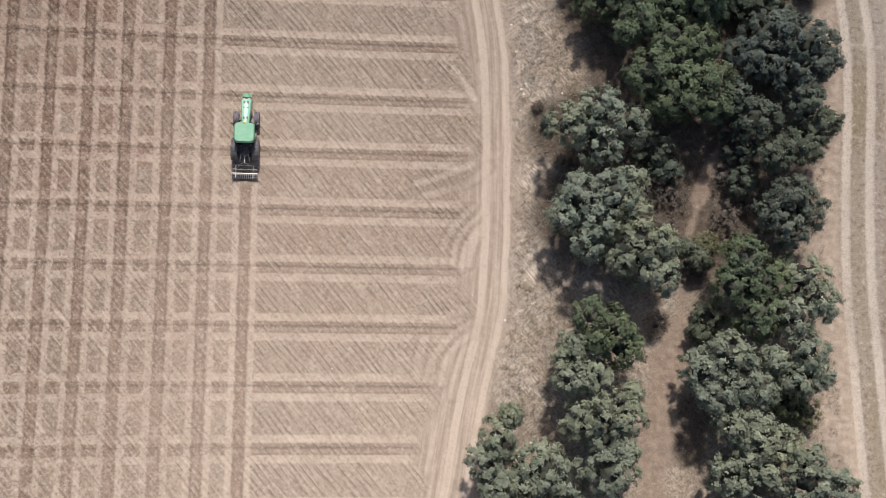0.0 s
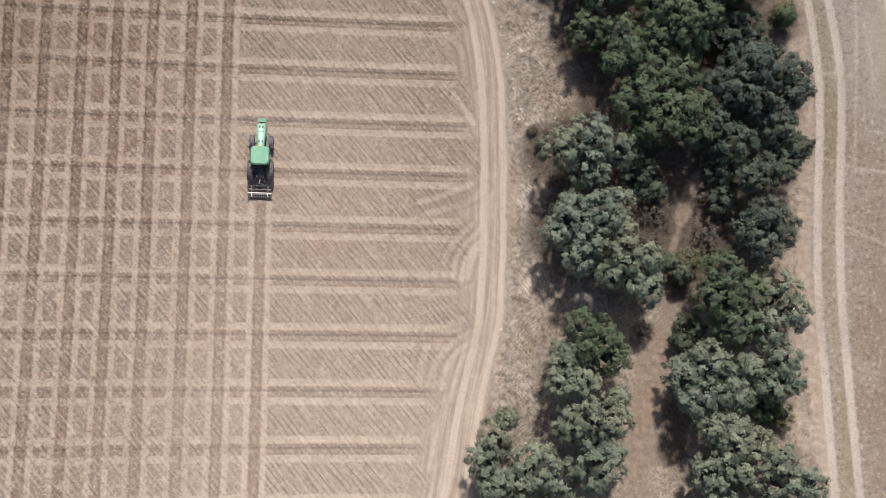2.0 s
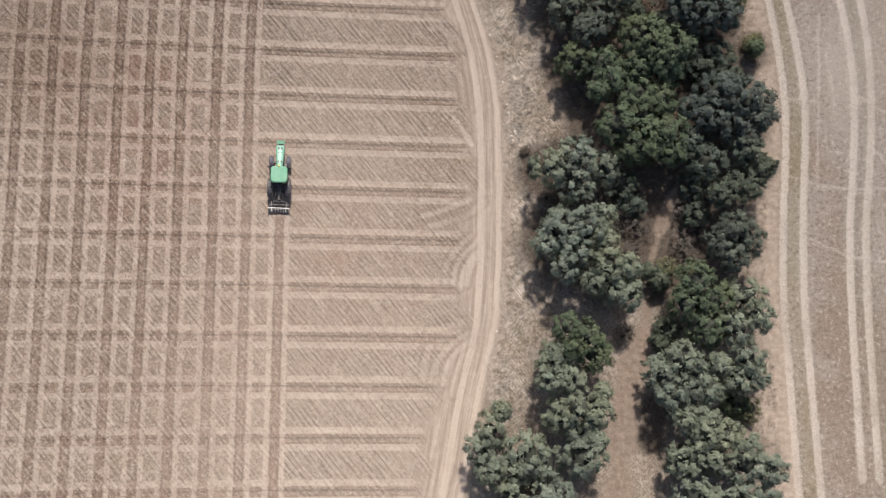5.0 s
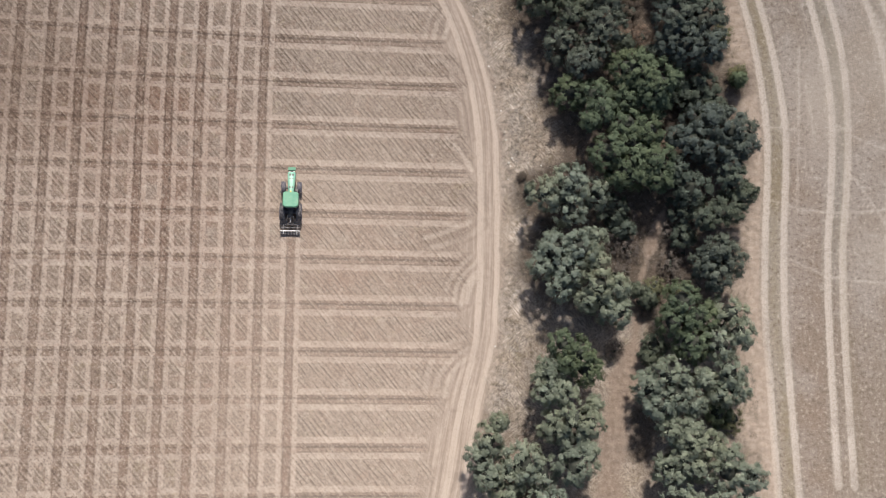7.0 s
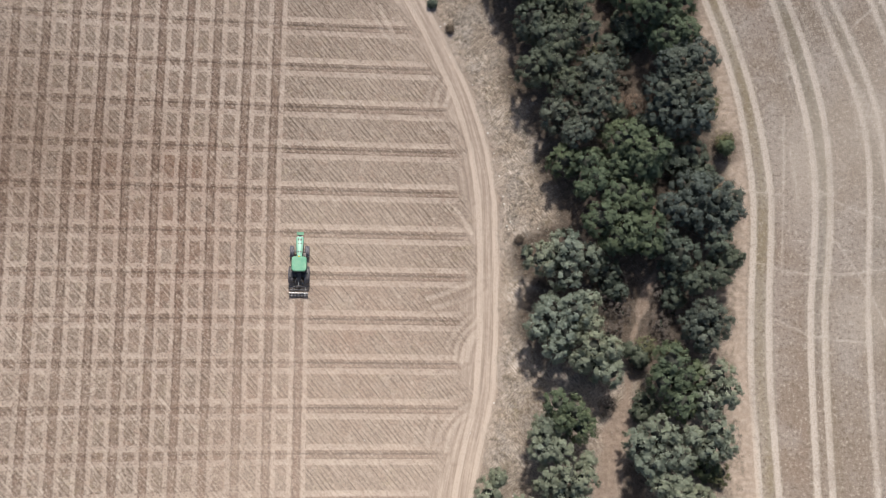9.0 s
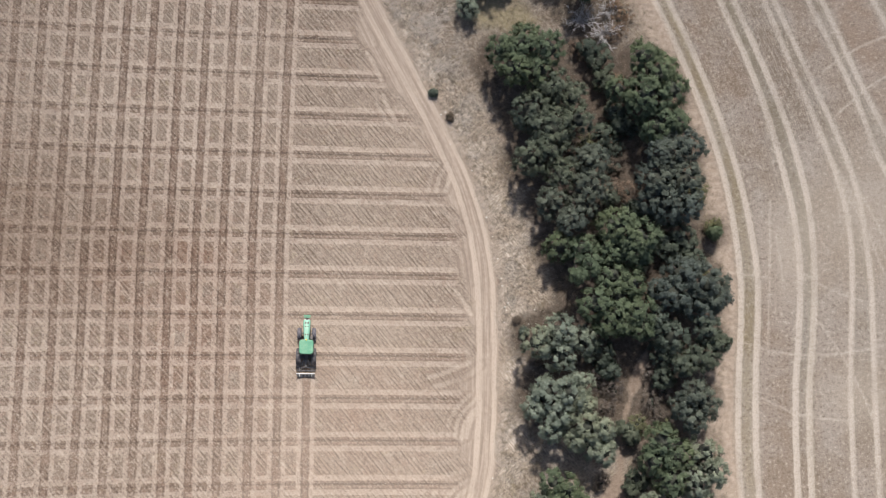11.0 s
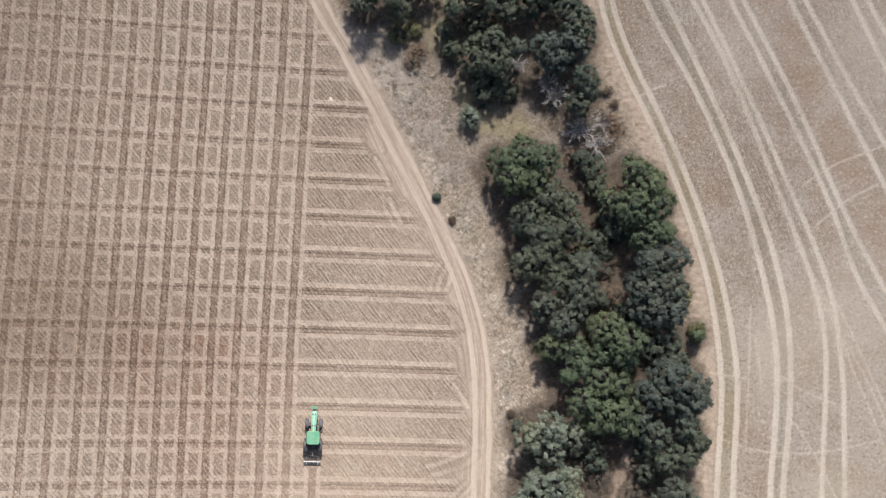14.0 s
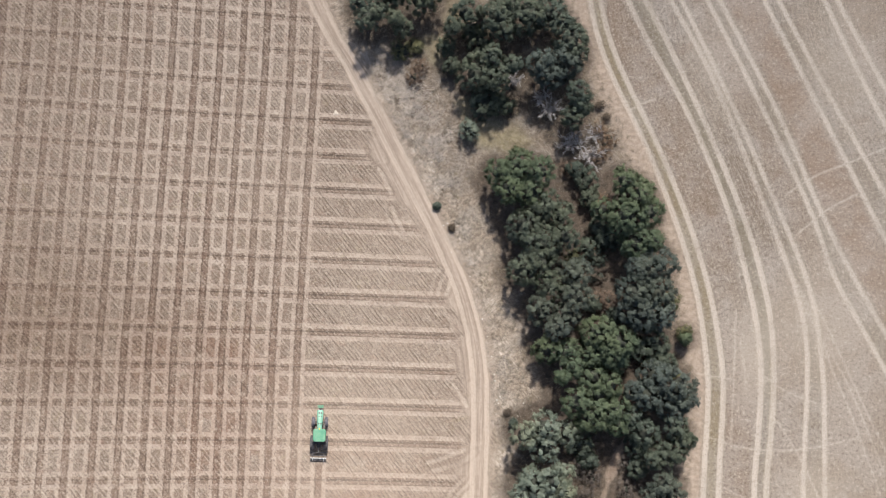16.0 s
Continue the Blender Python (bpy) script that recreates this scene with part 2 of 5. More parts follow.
    stubble = k.mix(k.span(huge, 0.38, 0.62), (0.375, 0.313, 0.255), (0.425, 0.370, 0.318))
    swath = k.noise(1.0, 3, 0.5, k.vec(k.math("MULTIPLY", k.attr("far_edge"), 0.42), k.math("MULTIPLY", y, 0.02), 2.0))
    stubble = k.mix(k.span(swath, 0.40, 0.60, 0.0, 0.75), stubble, (0.315, 0.245, 0.192))
    stubble = k.mix(k.math("MULTIPLY", k.span(broad, 0.46, 0.66), 0.6), stubble, (0.375, 0.318, 0.280))
    stubble = k.mix(k.math("MULTIPLY", k.span(k.noise(0.35, 4, 0.65, k.vec(x, y, 21.0)), 0.52, 0.70), 0.5), stubble, (0.300, 0.195, 0.145))
    lines = k.noise(1.0, 2, 0.5, k.vec(k.math("MULTIPLY", k.attr("far_edge"), 1.5), k.math("MULTIPLY", y, 0.03), 9.0))
    stubble = k.mix(k.span(lines, 0.56, 0.70, 0.0, 0.45), stubble, (0.46, 0.39, 0.32))
    stubble = k.mix(k.span(stub, 0.3, 0.7), k.mix(0.48, stubble, (0.11, 0.085, 0.06)), k.mix(0.25, stubble, (0.46, 0.39, 0.31)))
    stubble = k.mix(k.span(fine, 0.35, 0.7), k.mix(0.3, stubble, (0.10, 0.08, 0.055)), stubble)
    stubble = k.mix(k.math("MULTIPLY", k.span(rough, 0.51, 0.39), 0.62), stubble, (0.12, 0.09, 0.068))
    stubble = k.mix(k.math("MULTIPLY", k.span(rough, 0.53, 0.64), 0.65), stubble, (0.56, 0.485, 0.405))
    stubble = k.mix(k.math("MULTIPLY", k.span(k.noise(0.75, 5, 0.7, k.vec(x, y, 71.0)), 0.50, 0.70), 0.30), stubble, (0.475, 0.405, 0.345))
    stubble = k.mix(k.math("MULTIPLY", k.span(k.noise(1.1, 5, 0.75, k.vec(x, y, 77.0)), 0.47, 0.36), 0.45), stubble, (0.190, 0.150, 0.118))
    bits = k.noise(2.6, 5, 0.75, k.vec(x, y, 83.0))
    wide = k.span(k.noise(0.12, 4, 0.62, k.vec(x, y, 87.0)), 0.38, 0.62)
    stubble = k.mix(k.math("MULTIPLY", k.attr("far_brown"), k.span(k.noise(0.3, 4, 0.65, k.vec(x, y, 85.0)), 0.34, 0.58, 0.45, 0.95)), stubble, (0.250, 0.176, 0.128))
    stubble = k.mix(k.math("MULTIPLY", k.attr("far_low"), k.span(broad, 0.3, 0.65, 0.35, 0.75)), stubble, (0.262, 0.205, 0.158))
    stubble = k.mix(k.math("MULTIPLY", k.attr("far_dark"), k.span(mid, 0.3, 0.6, 0.40, 0.85)), stubble, (0.215, 0.183, 0.140))
    stubble = k.mix(k.math("MULTIPLY", k.attr("first_strip"), k.span(mid, 0.3, 0.6, 0.35, 0.75)), stubble, (0.275, 0.215, 0.140))
    stubble = k.mix(k.math("MULTIPLY", wide, 0.40), stubble, (0.395, 0.352, 0.318))
    stubble = k.mix(k.math("MULTIPLY", k.span(bits, 0.54, 0.66), 0.42), stubble, (0.620, 0.545, 0.460))
    stubble = k.mix(k.math("MULTIPLY", k.span(bits, 0.48, 0.36), 0.70), stubble, (0.150, 0.115, 0.088))
    stubble = k.mix(k.math("MULTIPLY", k.attr("pale"), 0.40), stubble, (0.47, 0.405, 0.335))
    col = k.mix(k.attr("far_field"), col, stubble)

    # dry grass of the verges, litter and painted shade under the oaks, trodden path
    g1 = k.math("ADD", k.math("MULTIPLY", k.noise(2.4, 6, 0.75, flat), 0.6), k.math("MULTIPLY", grain, 0.4))
    grass = k.mix(k.span(g1, 0.36, 0.62), (0.185, 0.143, 0.107), (0.425, 0.348, 0.275))
    grass = k.mix(k.span(broad, 0.4, 0.68), grass, k.mix(k.span(g1, 0.36, 0.62), (0.190, 0.160, 0.135), (0.440, 0.385, 0.330)))
    grass = k.mix(k.math("MULTIPLY", k.span(k.noise(0.5, 4, 0.6, flat), 0.55, 0.75), 0.45), grass, (0.245, 0.200, 0.105))
    grass = k.mix(k.math("MULTIPLY", k.span(rough, 0.50, 0.40), 0.6), grass, (0.10, 0.075, 0.055))
    turn = k.span(k.noise(0.45, 3, 0.6, k.vec(x, y, 31.0)), 0.40, 0.60)
    blades = k.math("ADD", k.math("MULTIPLY", k.noise(1.0, 3, 0.6, k.vec(k.math("MULTIPLY", q, 7.0), k.math("MULTIPLY", p, 1.3))), turn),
                    k.math("MULTIPLY", k.noise(1.0, 3, 0.6, k.vec(k.math("MULTIPLY", q, 1.4), k.math("MULTIPLY", p, 7.0), 3.0)), k.math("SUBTRACT", 1.0, turn)))
    grass = k.mix(k.math("MULTIPLY", k.span(blades, 0.53, 0.66), 0.52), grass, (0.560, 0.490, 0.415))
    grass = k.mix(k.math("MULTIPLY", k.span(blades, 0.46, 0.36), 0.45), grass, (0.140, 0.105, 0.080))
    margin = k.mix(k.span(mid, 0.3, 0.7), (0.325, 0.256, 0.200), (0.455, 0.370, 0.300))
    grass = k.mix(k.math("MULTIPLY", k.attr("edge_straw"), k.span(k.noise(0.5, 5, 0.7, k.vec(x, y, 51.0)), 0.46, 0.60)), grass, k.mix(k.span(blades, 0.40, 0.60), (0.34, 0.28, 0.225), (0.58, 0.50, 0.42)))
    mat = k.noise(0.75, 5, 0.72, k.vec(x, y, 91.0))
    grass = k.mix(k.math("MULTIPLY", k.attr("brush"), k.span(mat, 0.49, 0.60, 0.0, 0.75)), grass, k.mix(k.span(blades, 0.42, 0.60), (0.315, 0.265, 0.222), (0.540, 0.475, 0.415)))
    grass = k.mix(k.math("MULTIPLY", k.attr("brush"), k.span(mat, 0.48, 0.38, 0.0, 0.85)), grass, (0.125, 0.098, 0.078))
    grass = k.mix(k.math("MULTIPLY", k.attr("greenish"), k.span(g1, 0.40, 0.60, 0.75, 0.45)), grass, (0.285, 0.245, 0.140))
    grass = k.mix(k.attr("margin"), grass, margin)
    col = k.mix(k.attr("verge"), col, grass)
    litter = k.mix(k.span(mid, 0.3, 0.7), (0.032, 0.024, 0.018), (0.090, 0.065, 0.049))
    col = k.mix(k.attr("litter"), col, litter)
    path = k.mix(k.span(mid, 0.3, 0.7), (0.205, 0.150, 0.115), (0.310, 0.238, 0.185))
    col = k.mix(k.attr("path"), col, path)
    col = k.mix(k.math("MULTIPLY", k.attr("ruts"), k.span(mid, 0.35, 0.55, 0.25, 0.7)), col, (0.205, 0.150, 0.115))
    col = k.mix(k.math("MULTIPLY", tw, 0.8), col, k.mix(k.attr("far_field"), (0.545, 0.455, 0.375), (0.560, 0.490, 0.420)))
    col = k.mix(k.math("MULTIPLY", k.attr("green_strip"), k.span(mid, 0.3, 0.6, 0.15, 0.60)), col, (0.235, 0.200, 0.130))

    # pale stones and clods, dark crumbs
    vor = k.n("TexVoronoi", ("Scale", 1.15), ("Vector", flat))
    chip = k.math("MULTIPLY", k.span(vor.outputs["Distance"], 0.085, 0.05), k.span(k.n("SeparateColor", (0, vor.outputs["Color"])).outputs[0], 0.72, 0.78))
    col = k.mix(k.math("MULTIPLY", chip, 0.5), col, (0.62, 0.56, 0.48))
    crumb = k.span(k.noise(7.5, 4, 0.7, flat), 0.56, 0.72)
    col = k.mix(k.math("MULTIPLY", crumb, 0.42), col, (0.09, 0.066, 0.05))
    straw = k.span(k.noise(6.5, 4, 0.7, k.vec(x, y, 3.0)), 0.56, 0.74)
    col = k.mix(k.math("MULTIPLY", straw, 0.42), col, (0.58, 0.50, 0.40))

    relief = k.math("ADD", k.math("MULTIPLY", rough, 1.1), k.math("MULTIPLY", mid, 0.4))
    relief = k.math("SUBTRACT", relief, k.math("MULTIPLY", k.math("MULTIPLY", groove, 0.8), k.math("MULTIPLY", k.attr("tilled"), k.math("SUBTRACT", 1.0, lit))))
    relief = k.math("SUBTRACT", relief, k.math("MULTIPLY", slit, 0.35))
    relief = k.math("ADD", relief, k.math("MULTIPLY", k.math("MULTIPLY", k.math("SUBTRACT", k.attr("verge"), k.math("MULTIPLY", k.attr("margin"), 0.7)), g1), 0.8))
    k.bump(relief, 0.8, 0.13)
    k.b.inputs["Diffuse Roughness"].default_value = 1.0
    return k.done(col, 0.95, 0.0, 0.12)


def leaf_material(name, dark, light, tip):
    k = Nodes(name)
    rnd = k.n("NewGeometry").outputs["Random Per Island"]
    pos = k.n("NewGeometry").outputs["Position"]
    patch = k.noise(0.9, 3, 0.6, pos)
    f = k.math("ADD", k.math("MULTIPLY", rnd, 0.07), k.math("MULTIPLY", patch, 0.90))
    col = k.mix(k.span(f, 0.1, 0.85), dark, light)
    col = k.mix(k.span(rnd, 0.96, 0.99, 0.0, 0.5), col, tip)
    col = k.mix(1.0, col, k.mix(k.span(k.noise(0.11, 2, 0.5, pos), 0.35, 0.65), (0.88, 0.93, 0.97), (1.05, 1.04, 0.96)), "MULTIPLY")
    m = k.done(col, k.span(rnd, 0, 1, 0.75, 0.9), 0.0, 0.10)
    lit = k.n("BsdfTranslucent", ("Color", col))
    both = k.n("MixShader", (0, 0.16), (1, k.b.outputs[0]), (2, lit.outputs[0]))
    k.t.links.new(both.outputs[0], k.t.nodes["Material Output"].inputs["Surface"])
    return m


M_LAND = ground_material()
M_GREY_OAK = leaf_material("grey_green_leaves", (0.0478, 0.0582, 0.0423), (0.1491, 0.1638, 0.1243), (0.3037, 0.3140, 0.2523))
M_PALE_OAK = leaf_material("pale_grey_green_leaves", (0.0970, 0.1100, 0.0812), (0.2932, 0.3120, 0.2336), (0.4854, 0.4900, 0.3960))
M_GREEN_OAK = leaf_material("mid_green_leaves", (0.0566, 0.0720, 0.0426), (0.1598, 0.1860, 0.1129), (0.2932, 0.3200, 0.1980))
M_BLUE_OAK = leaf_material("blue_grey_leaves", (0.0478, 0.0564, 0.0460), (0.1518, 0.1665, 0.1388), (0.3037, 0.3185, 0.2793))
M_OLIVE = leaf_material("olive_green_leaves", (0.080, 0.080, 0.046), (0.200, 0.190, 0.108), (0.30, 0.27, 0.16))
M_RUST = leaf_material("dry_brown_leaves", (0.115, 0.076, 0.054), (0.260, 0.178, 0.128), (0.34, 0.25, 0.19))
M_DUSK = leaf_material("dusty_grey_brown_leaves", (0.092, 0.074, 0.062), (0.215, 0.172, 0.145), (0.30, 0.25, 0.21))
M_DRYDARK = leaf_material("dark_dry_leaves", (0.080, 0.060, 0.045), (0.185, 0.140, 0.105), (0.28, 0.22, 0.17))
M_STRAW = leaf_material("straw", (0.17, 0.135, 0.10), (0.38, 0.315, 0.245), (0.50, 0.43, 0.35))
M_BARK = worn("grey_bark", (0.115, 0.092, 0.075), 0.9, 0.0, 3.0, 0.4)
# shade inside the crowns, put into one dark colour for twigs and leaves
M_SHADED_TWIG = worn("shaded_twigs_and_leaves", (0.040, 0.043, 0.031), 0.9, 0.0, 5.0, 0.5)
M_DEAD = worn("bleached_dead_wood", (0.44, 0.41, 0.40), 0.85, 0.0, 4.0, 0.35)
M_BRUSH = worn("weathered_dry_branches", (0.41, 0.35, 0.30), 0.9, 0.0, 3.0, 0.3)
M_LIME = worn("pale_lime_soil", (0.46, 0.39, 0.32), 0.95, 0.0, 5.0, 0.15)
M_STONE = worn("pale_limestone", (0.58, 0.53, 0.46), 0.85, 0.0, 5.0, 0.2)
M_GREEN = worn("green_tractor_paint", (0.110, 0.315, 0.190), 0.50, 0.0, 2.0, 0.16, 0.22)
M_HOOD = worn("dusty_green_bonnet_paint", (0.195, 0.425, 0.305), 0.42, 0.0, 2.0, 0.14, 0.25)
M_TYRE = worn("dusty_black_rubber", (0.115, 0.110, 0.132), 0.85, 0.0, 5.0, 0.3, 0.20)
M_YELLOW = worn("yellow_rim_paint", (0.62, 0.44, 0.03), 0.45, 0.0, 3.0, 0.2, 0.15)
M_BLACK = worn("black_painted_steel", (0.058, 0.059, 0.066), 0.5, 0.0, 5.0, 0.3, 0.40)
M_GUARD = worn("dusty_grey_plastic", (0.15, 0.14, 0.145), 0.6, 0.0, 3.0, 0.3, 0.15)
M_STEEL = worn("worn_bare_steel", (0.50, 0.49, 0.47), 0.4, 0.7, 5.0, 0.25, 0.25)
M_AMBER = worn("amber_lens_plastic", (0.85, 0.62, 0.03), 0.25, 0.0, 4.0, 0.08)
M_PALE = worn("white_painted_bar", (0.68, 0.68, 0.66), 0.5, 0.0, 5.0, 0.15, 0.25)
k_glass = Nodes("tinted_cab_glass")
k_glass.b.inputs["Transmission Weight"].default_value = 0.85
M_GLASS = k_glass.done((0.10, 0.13, 0.13), 0.05, 0.0, 0.5)


# ---- helpers of this scene ----
def part(name, bm, material, parent=None, label="", smooth=False):
    """Links a bmesh as one mesh object under a thing or a part."""
    me = bpy.data.meshes.new(name)
    bm.to_mesh(me)
    bm.free()
    me.materials.append(material)
    if smooth:
        me.polygons.foreach_set("use_smooth", [True] * len(me.polygons))
    ob = new(name, me)
    ob.parent = parent
    return tagged(ob, label)


def box(w, d, h, at=(0, 0, 0), bevel=0.0, turn=(0, 0, 0), taper=1.0):
    """A bevelled block round at; taper narrows its top."""
    bm = bmesh.new()
    bmesh.ops.create_cube(bm, size=1)
    for v in bm.verts:
        s = taper if v.co.z > 0 else 1.0
        v.co = Vector((v.co.x * w * s, v.co.y * d * s, v.co.z * h))
    if bevel:
        bmesh.ops.bevel(bm, geom=list(bm.edges), offset=bevel, segments=2, profile=0.6, affect="EDGES")
    bmesh.ops.transform(bm, matrix=pose(*at, *turn), verts=bm.verts)
    return bm


def tube(bm, pts, radii, sides=7):
    """A tapered, bent tube through pts."""
    rings = []
    pts = [Vector(p) for p in pts]
    for i, (p, r) in enumerate(zip(pts, radii)):
        d = (pts[min(i + 1, len(pts) - 1)] - pts[max(i - 1, 0)]).normalized()
        a = d.orthogonal().normalized()
        b = d.cross(a)
        rings.append([bm.verts.new(p + (a * math.cos(t) + b * math.sin(t)) * r) for t in (2 * math.pi * j / sides for j in range(sides))])
    for r0, r1 in zip(rings, rings[1:]):
        for j in range(sides):
            bm.faces.new((r0[j], r0[(j + 1) % sides], r1[(j + 1) % sides], r1[j]))
    bm.faces.new(rings[0][::-1])
    bm.faces.new(rings[-1])
    return bm


def lathe(profile, sides=32, axis="X"):
    """Turns (radius, along) pairs about an axis; the ends stay open unless the radius is 0."""
    bm = bmesh.new()
    rings = []
    for r, a in profile:
        ring = []
        for j in range(sides):
            t = 2 * math.pi * j / sides
            c = (a, r * math.cos(t), r * math.sin(t)) if axis == "X" else (r * math.cos(t), r * math.sin(t), a)
            ring.append(bm.verts.new(c))
        rings.append(ring)
    for r0, r1 in zip(rings, rings[1:]):
        for j in range(sides):
            bm.faces.new((r0[j], r0[(j + 1) % sides], r1[(j + 1) % sides], r1[j]))
    bmesh.ops.remove_doubles(bm, verts=bm.verts, dist=0.0005)
    bmesh.ops.recalc_face_normals(bm, faces=bm.faces)
    return bm


def quads_mesh(name, verts, material):
    """A mesh of loose four-cornered leaves from an array of n x 4 corners."""
    n = len(verts)
    me = bpy.data.meshes.new(name)
    me.vertices.add(n * 4)
    me.vertices.foreach_set("co", np.ascontiguousarray(verts, dtype=np.float32).ravel())
    me.loops.add(n * 4)
    me.loops.foreach_set("vertex_index", np.arange(n * 4, dtype=np.int32))
    me.polygons.add(n)
    me.polygons.foreach_set("loop_start", np.arange(0, n * 4, 4, dtype=np.int32))
    me.polygons.foreach_set("loop_total", np.full(n, 4, dtype=np.int32))
    me.update(calc_edges=True)
    me.materials.append(material)
    return me


def leaves(rng, centre, normal, length, wide=0.5, axis=None):
    """Kite-shaped, slightly folded leaf sprays at the centres, facing the normals."""
    n = len(centre)
    t = np.cross(normal, rng.normal(size=(n, 3)) if axis is None else np.cross(axis, normal))
    t /= np.linalg.norm(t, axis=1, keepdims=True) + 1e-9
    s = np.cross(normal, t)
    ln = length[:, None]
    fold = normal * ln * 0.12
    return np.stack([centre - t * ln * 0.5, centre + s * ln * wide * 0.5 + fold, centre + t * ln * 0.5, centre - s * ln * wide * 0.5 + fold], 1)


def unit(v):
    return v / (np.linalg.norm(v, axis=-1, keepdims=True) + 1e-9)


def crown_leaves(rng, lobes, per_clump=235, dens=6.5, size=(0.15, 0.27), clump=(0.36, 0.86), least=17):
    """Leaf sprays in rounded clumps over the lobes (x, y, z, radius, half height)."""
    out = []
    lb = np.array(lobes)
    for x, y, z, r, h in lobes:
        n = max(least, int(dens * r * r))
        i = np.arange(n) + 0.5
        up, turn = 1 - 1.5 * i / n, i * 2.39996 + rng.uniform(0, 6)
        d = unit(np.stack([np.sqrt(1 - up * up) * np.cos(turn), np.sqrt(1 - up * up) * np.sin(turn), up], 1) + rng.normal(size=(n, 3)) * 0.10)
        bulge = 0.88 + 0.12 * np.sin(3 * np.arctan2(d[:, 1], d[:, 0]) + rng.uniform(0, 6)) * rng.uniform(0.3, 1)
        c = np.array([x, y, z]) + d * np.array([r, r, h]) * (bulge * rng.uniform(0.86, 1.06, len(d)))[:, None]
        inside = np.zeros(len(c), bool)
        for X, Y, Z, R, H in lb:
            if (X, Y, Z) != (x, y, z):
                inside |= ((((c - [X, Y, Z]) / [R, R, H]) ** 2).sum(1) < 0.45) & (c[:, 2] < Z + 0.15 * H)
        c, d = c[~inside], unit(d[~inside] / np.array([r, r, h]))
        rc = rng.uniform(*clump, len(c)) * min(1.15, 0.55 + r / 6)
        for ci, di, ri in zip(c, d, rc):
            m = int(per_clump * (ri / 0.55) ** 1.6)
            # sprays: twigs that fan out of the clump, with leaves along them
            k = int(rng.integers(8, 14))
            twig = unit(rng.normal(size=(k, 3)) + di * 0.85 + np.array([0, 0, 0.30])) * rng.uniform(0.75, 1.22, k)[:, None]
            j, s = rng.integers(0, k, m), np.sqrt(rng.uniform(0.05, 1, m))
            p = ci + twig[j] * (ri * s)[:, None] * np.array([1, 1, 0.85]) + rng.normal(size=(m, 3)) * (0.05 + 0.06 * s)[:, None]
            nrm = unit(di * 0.35 + np.array([0, 0, 0.25]) + twig[j] * 0.75 + rng.normal(size=(m, 3)) * 0.13)
            out.append(leaves(rng, p, nrm, rng.uniform(*size, m), 0.54, unit(twig[j] + rng.normal(size=(m, 3)) * 0.45)))
    return np.concatenate(out)


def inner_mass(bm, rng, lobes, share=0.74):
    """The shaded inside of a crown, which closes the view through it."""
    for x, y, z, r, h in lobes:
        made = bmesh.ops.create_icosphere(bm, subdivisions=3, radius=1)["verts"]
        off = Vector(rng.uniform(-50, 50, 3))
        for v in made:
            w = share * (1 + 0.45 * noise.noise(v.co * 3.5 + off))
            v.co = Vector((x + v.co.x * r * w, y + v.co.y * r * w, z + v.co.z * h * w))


def oak(name, seed, lobes, label, leaf, spread=1.0, low=None, category="tree", dens=6.5, per_clump=235):
    """An evergreen oak: lobes of (x, y, radius) on the plan make its crown."""
    rng = np.random.default_rng(seed)
    bx = sum(l[0] * l[2] ** 2 for l in lobes) / sum(l[2] ** 2 for l in lobes)
    by = sum(l[1] * l[2] ** 2 for l in lobes) / sum(l[2] ** 2 for l in lobes)
    base = float(gz(bx, by))
    thing = tagged(new(name), label, category)
    thing.location = (bx, by, base)
    reach = max(math.hypot(x - bx, y - by) + r for x, y, r in lobes)
    full = []
    for x, y, r in lobes:
        top = (6.1 + 0.30 * reach - 0.22 * math.hypot(x - bx, y - by) + 0.3 * (r - 1.8) + rng.uniform(-0.8, 0.8)) if low is None else low * rng.uniform(0.9, 1.1)
        half = min(1.3 * r, top * 0.47)
        full.append((x - bx, y - by, float(gz(x, y)) - base + top - half, max(0.6, r - 0.36) * spread, half))
    top = max(l[2] for l in full)
    bm = bmesh.new()
    rad = (0.14 + 0.045 * sum(l[2] for l in lobes)) * (1.0 if low is None else 0.35)
    lean = rng.uniform(-0.25, 0.25, 2)
    fork = top * 0.55
    tube(bm, [(0, 0, -0.25), (lean[0] * 0.3, lean[1] * 0.3, fork * 0.45), (lean[0], lean[1], fork)], [rad * 1.35, rad, rad * 0.8], 9)
    part("trunk", bm, M_BARK, thing, smooth=True)
    for x, y, z, r, h in full:
        for _ in range(2 if r > 1.5 else 1):
            e = rng.normal(size=3) * r * 0.3
            bm = bmesh.new()
            m = Vector((x * 0.5 + e[0] * 0.4, y * 0.5 + e[1] * 0.4, fork + (z - fork) * 0.4))
            tube(bm, [(lean[0], lean[1], fork * 0.92), m, (x + e[0], y + e[1], z - h * 0.05)], [rad * 0.6, rad * 0.42, rad * 0.12], 6)
            part("limb", bm, M_BARK, thing, smooth=True)
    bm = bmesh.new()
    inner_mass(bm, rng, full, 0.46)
    part("inner_foliage", bm, M_SHADED_TWIG, thing, "solid dark core painted as shaded twigs and leaves inside the crown", smooth=True)
    me = quads_mesh("crown", crown_leaves(rng, full, per_clump, dens), leaf)
    ob = new("crown", me)
    ob.parent = thing
    return thing


# ---- the ground: one sheet, fine where the camera passes, out to the horizon ----
def along(points, at):
    """Value of a plan line given as (place, value) pairs, smooth between them."""
    p = np.array(points, float)
    v = np.interp(at, p[:, 0], p[:, 1])
    for w in (1.5, 1.5):
        v = (np.interp(at - w, p[:, 0], p[:, 1]) + 2 * v + np.interp(at + w, p[:, 0], p[:, 1])) / 4
    return v


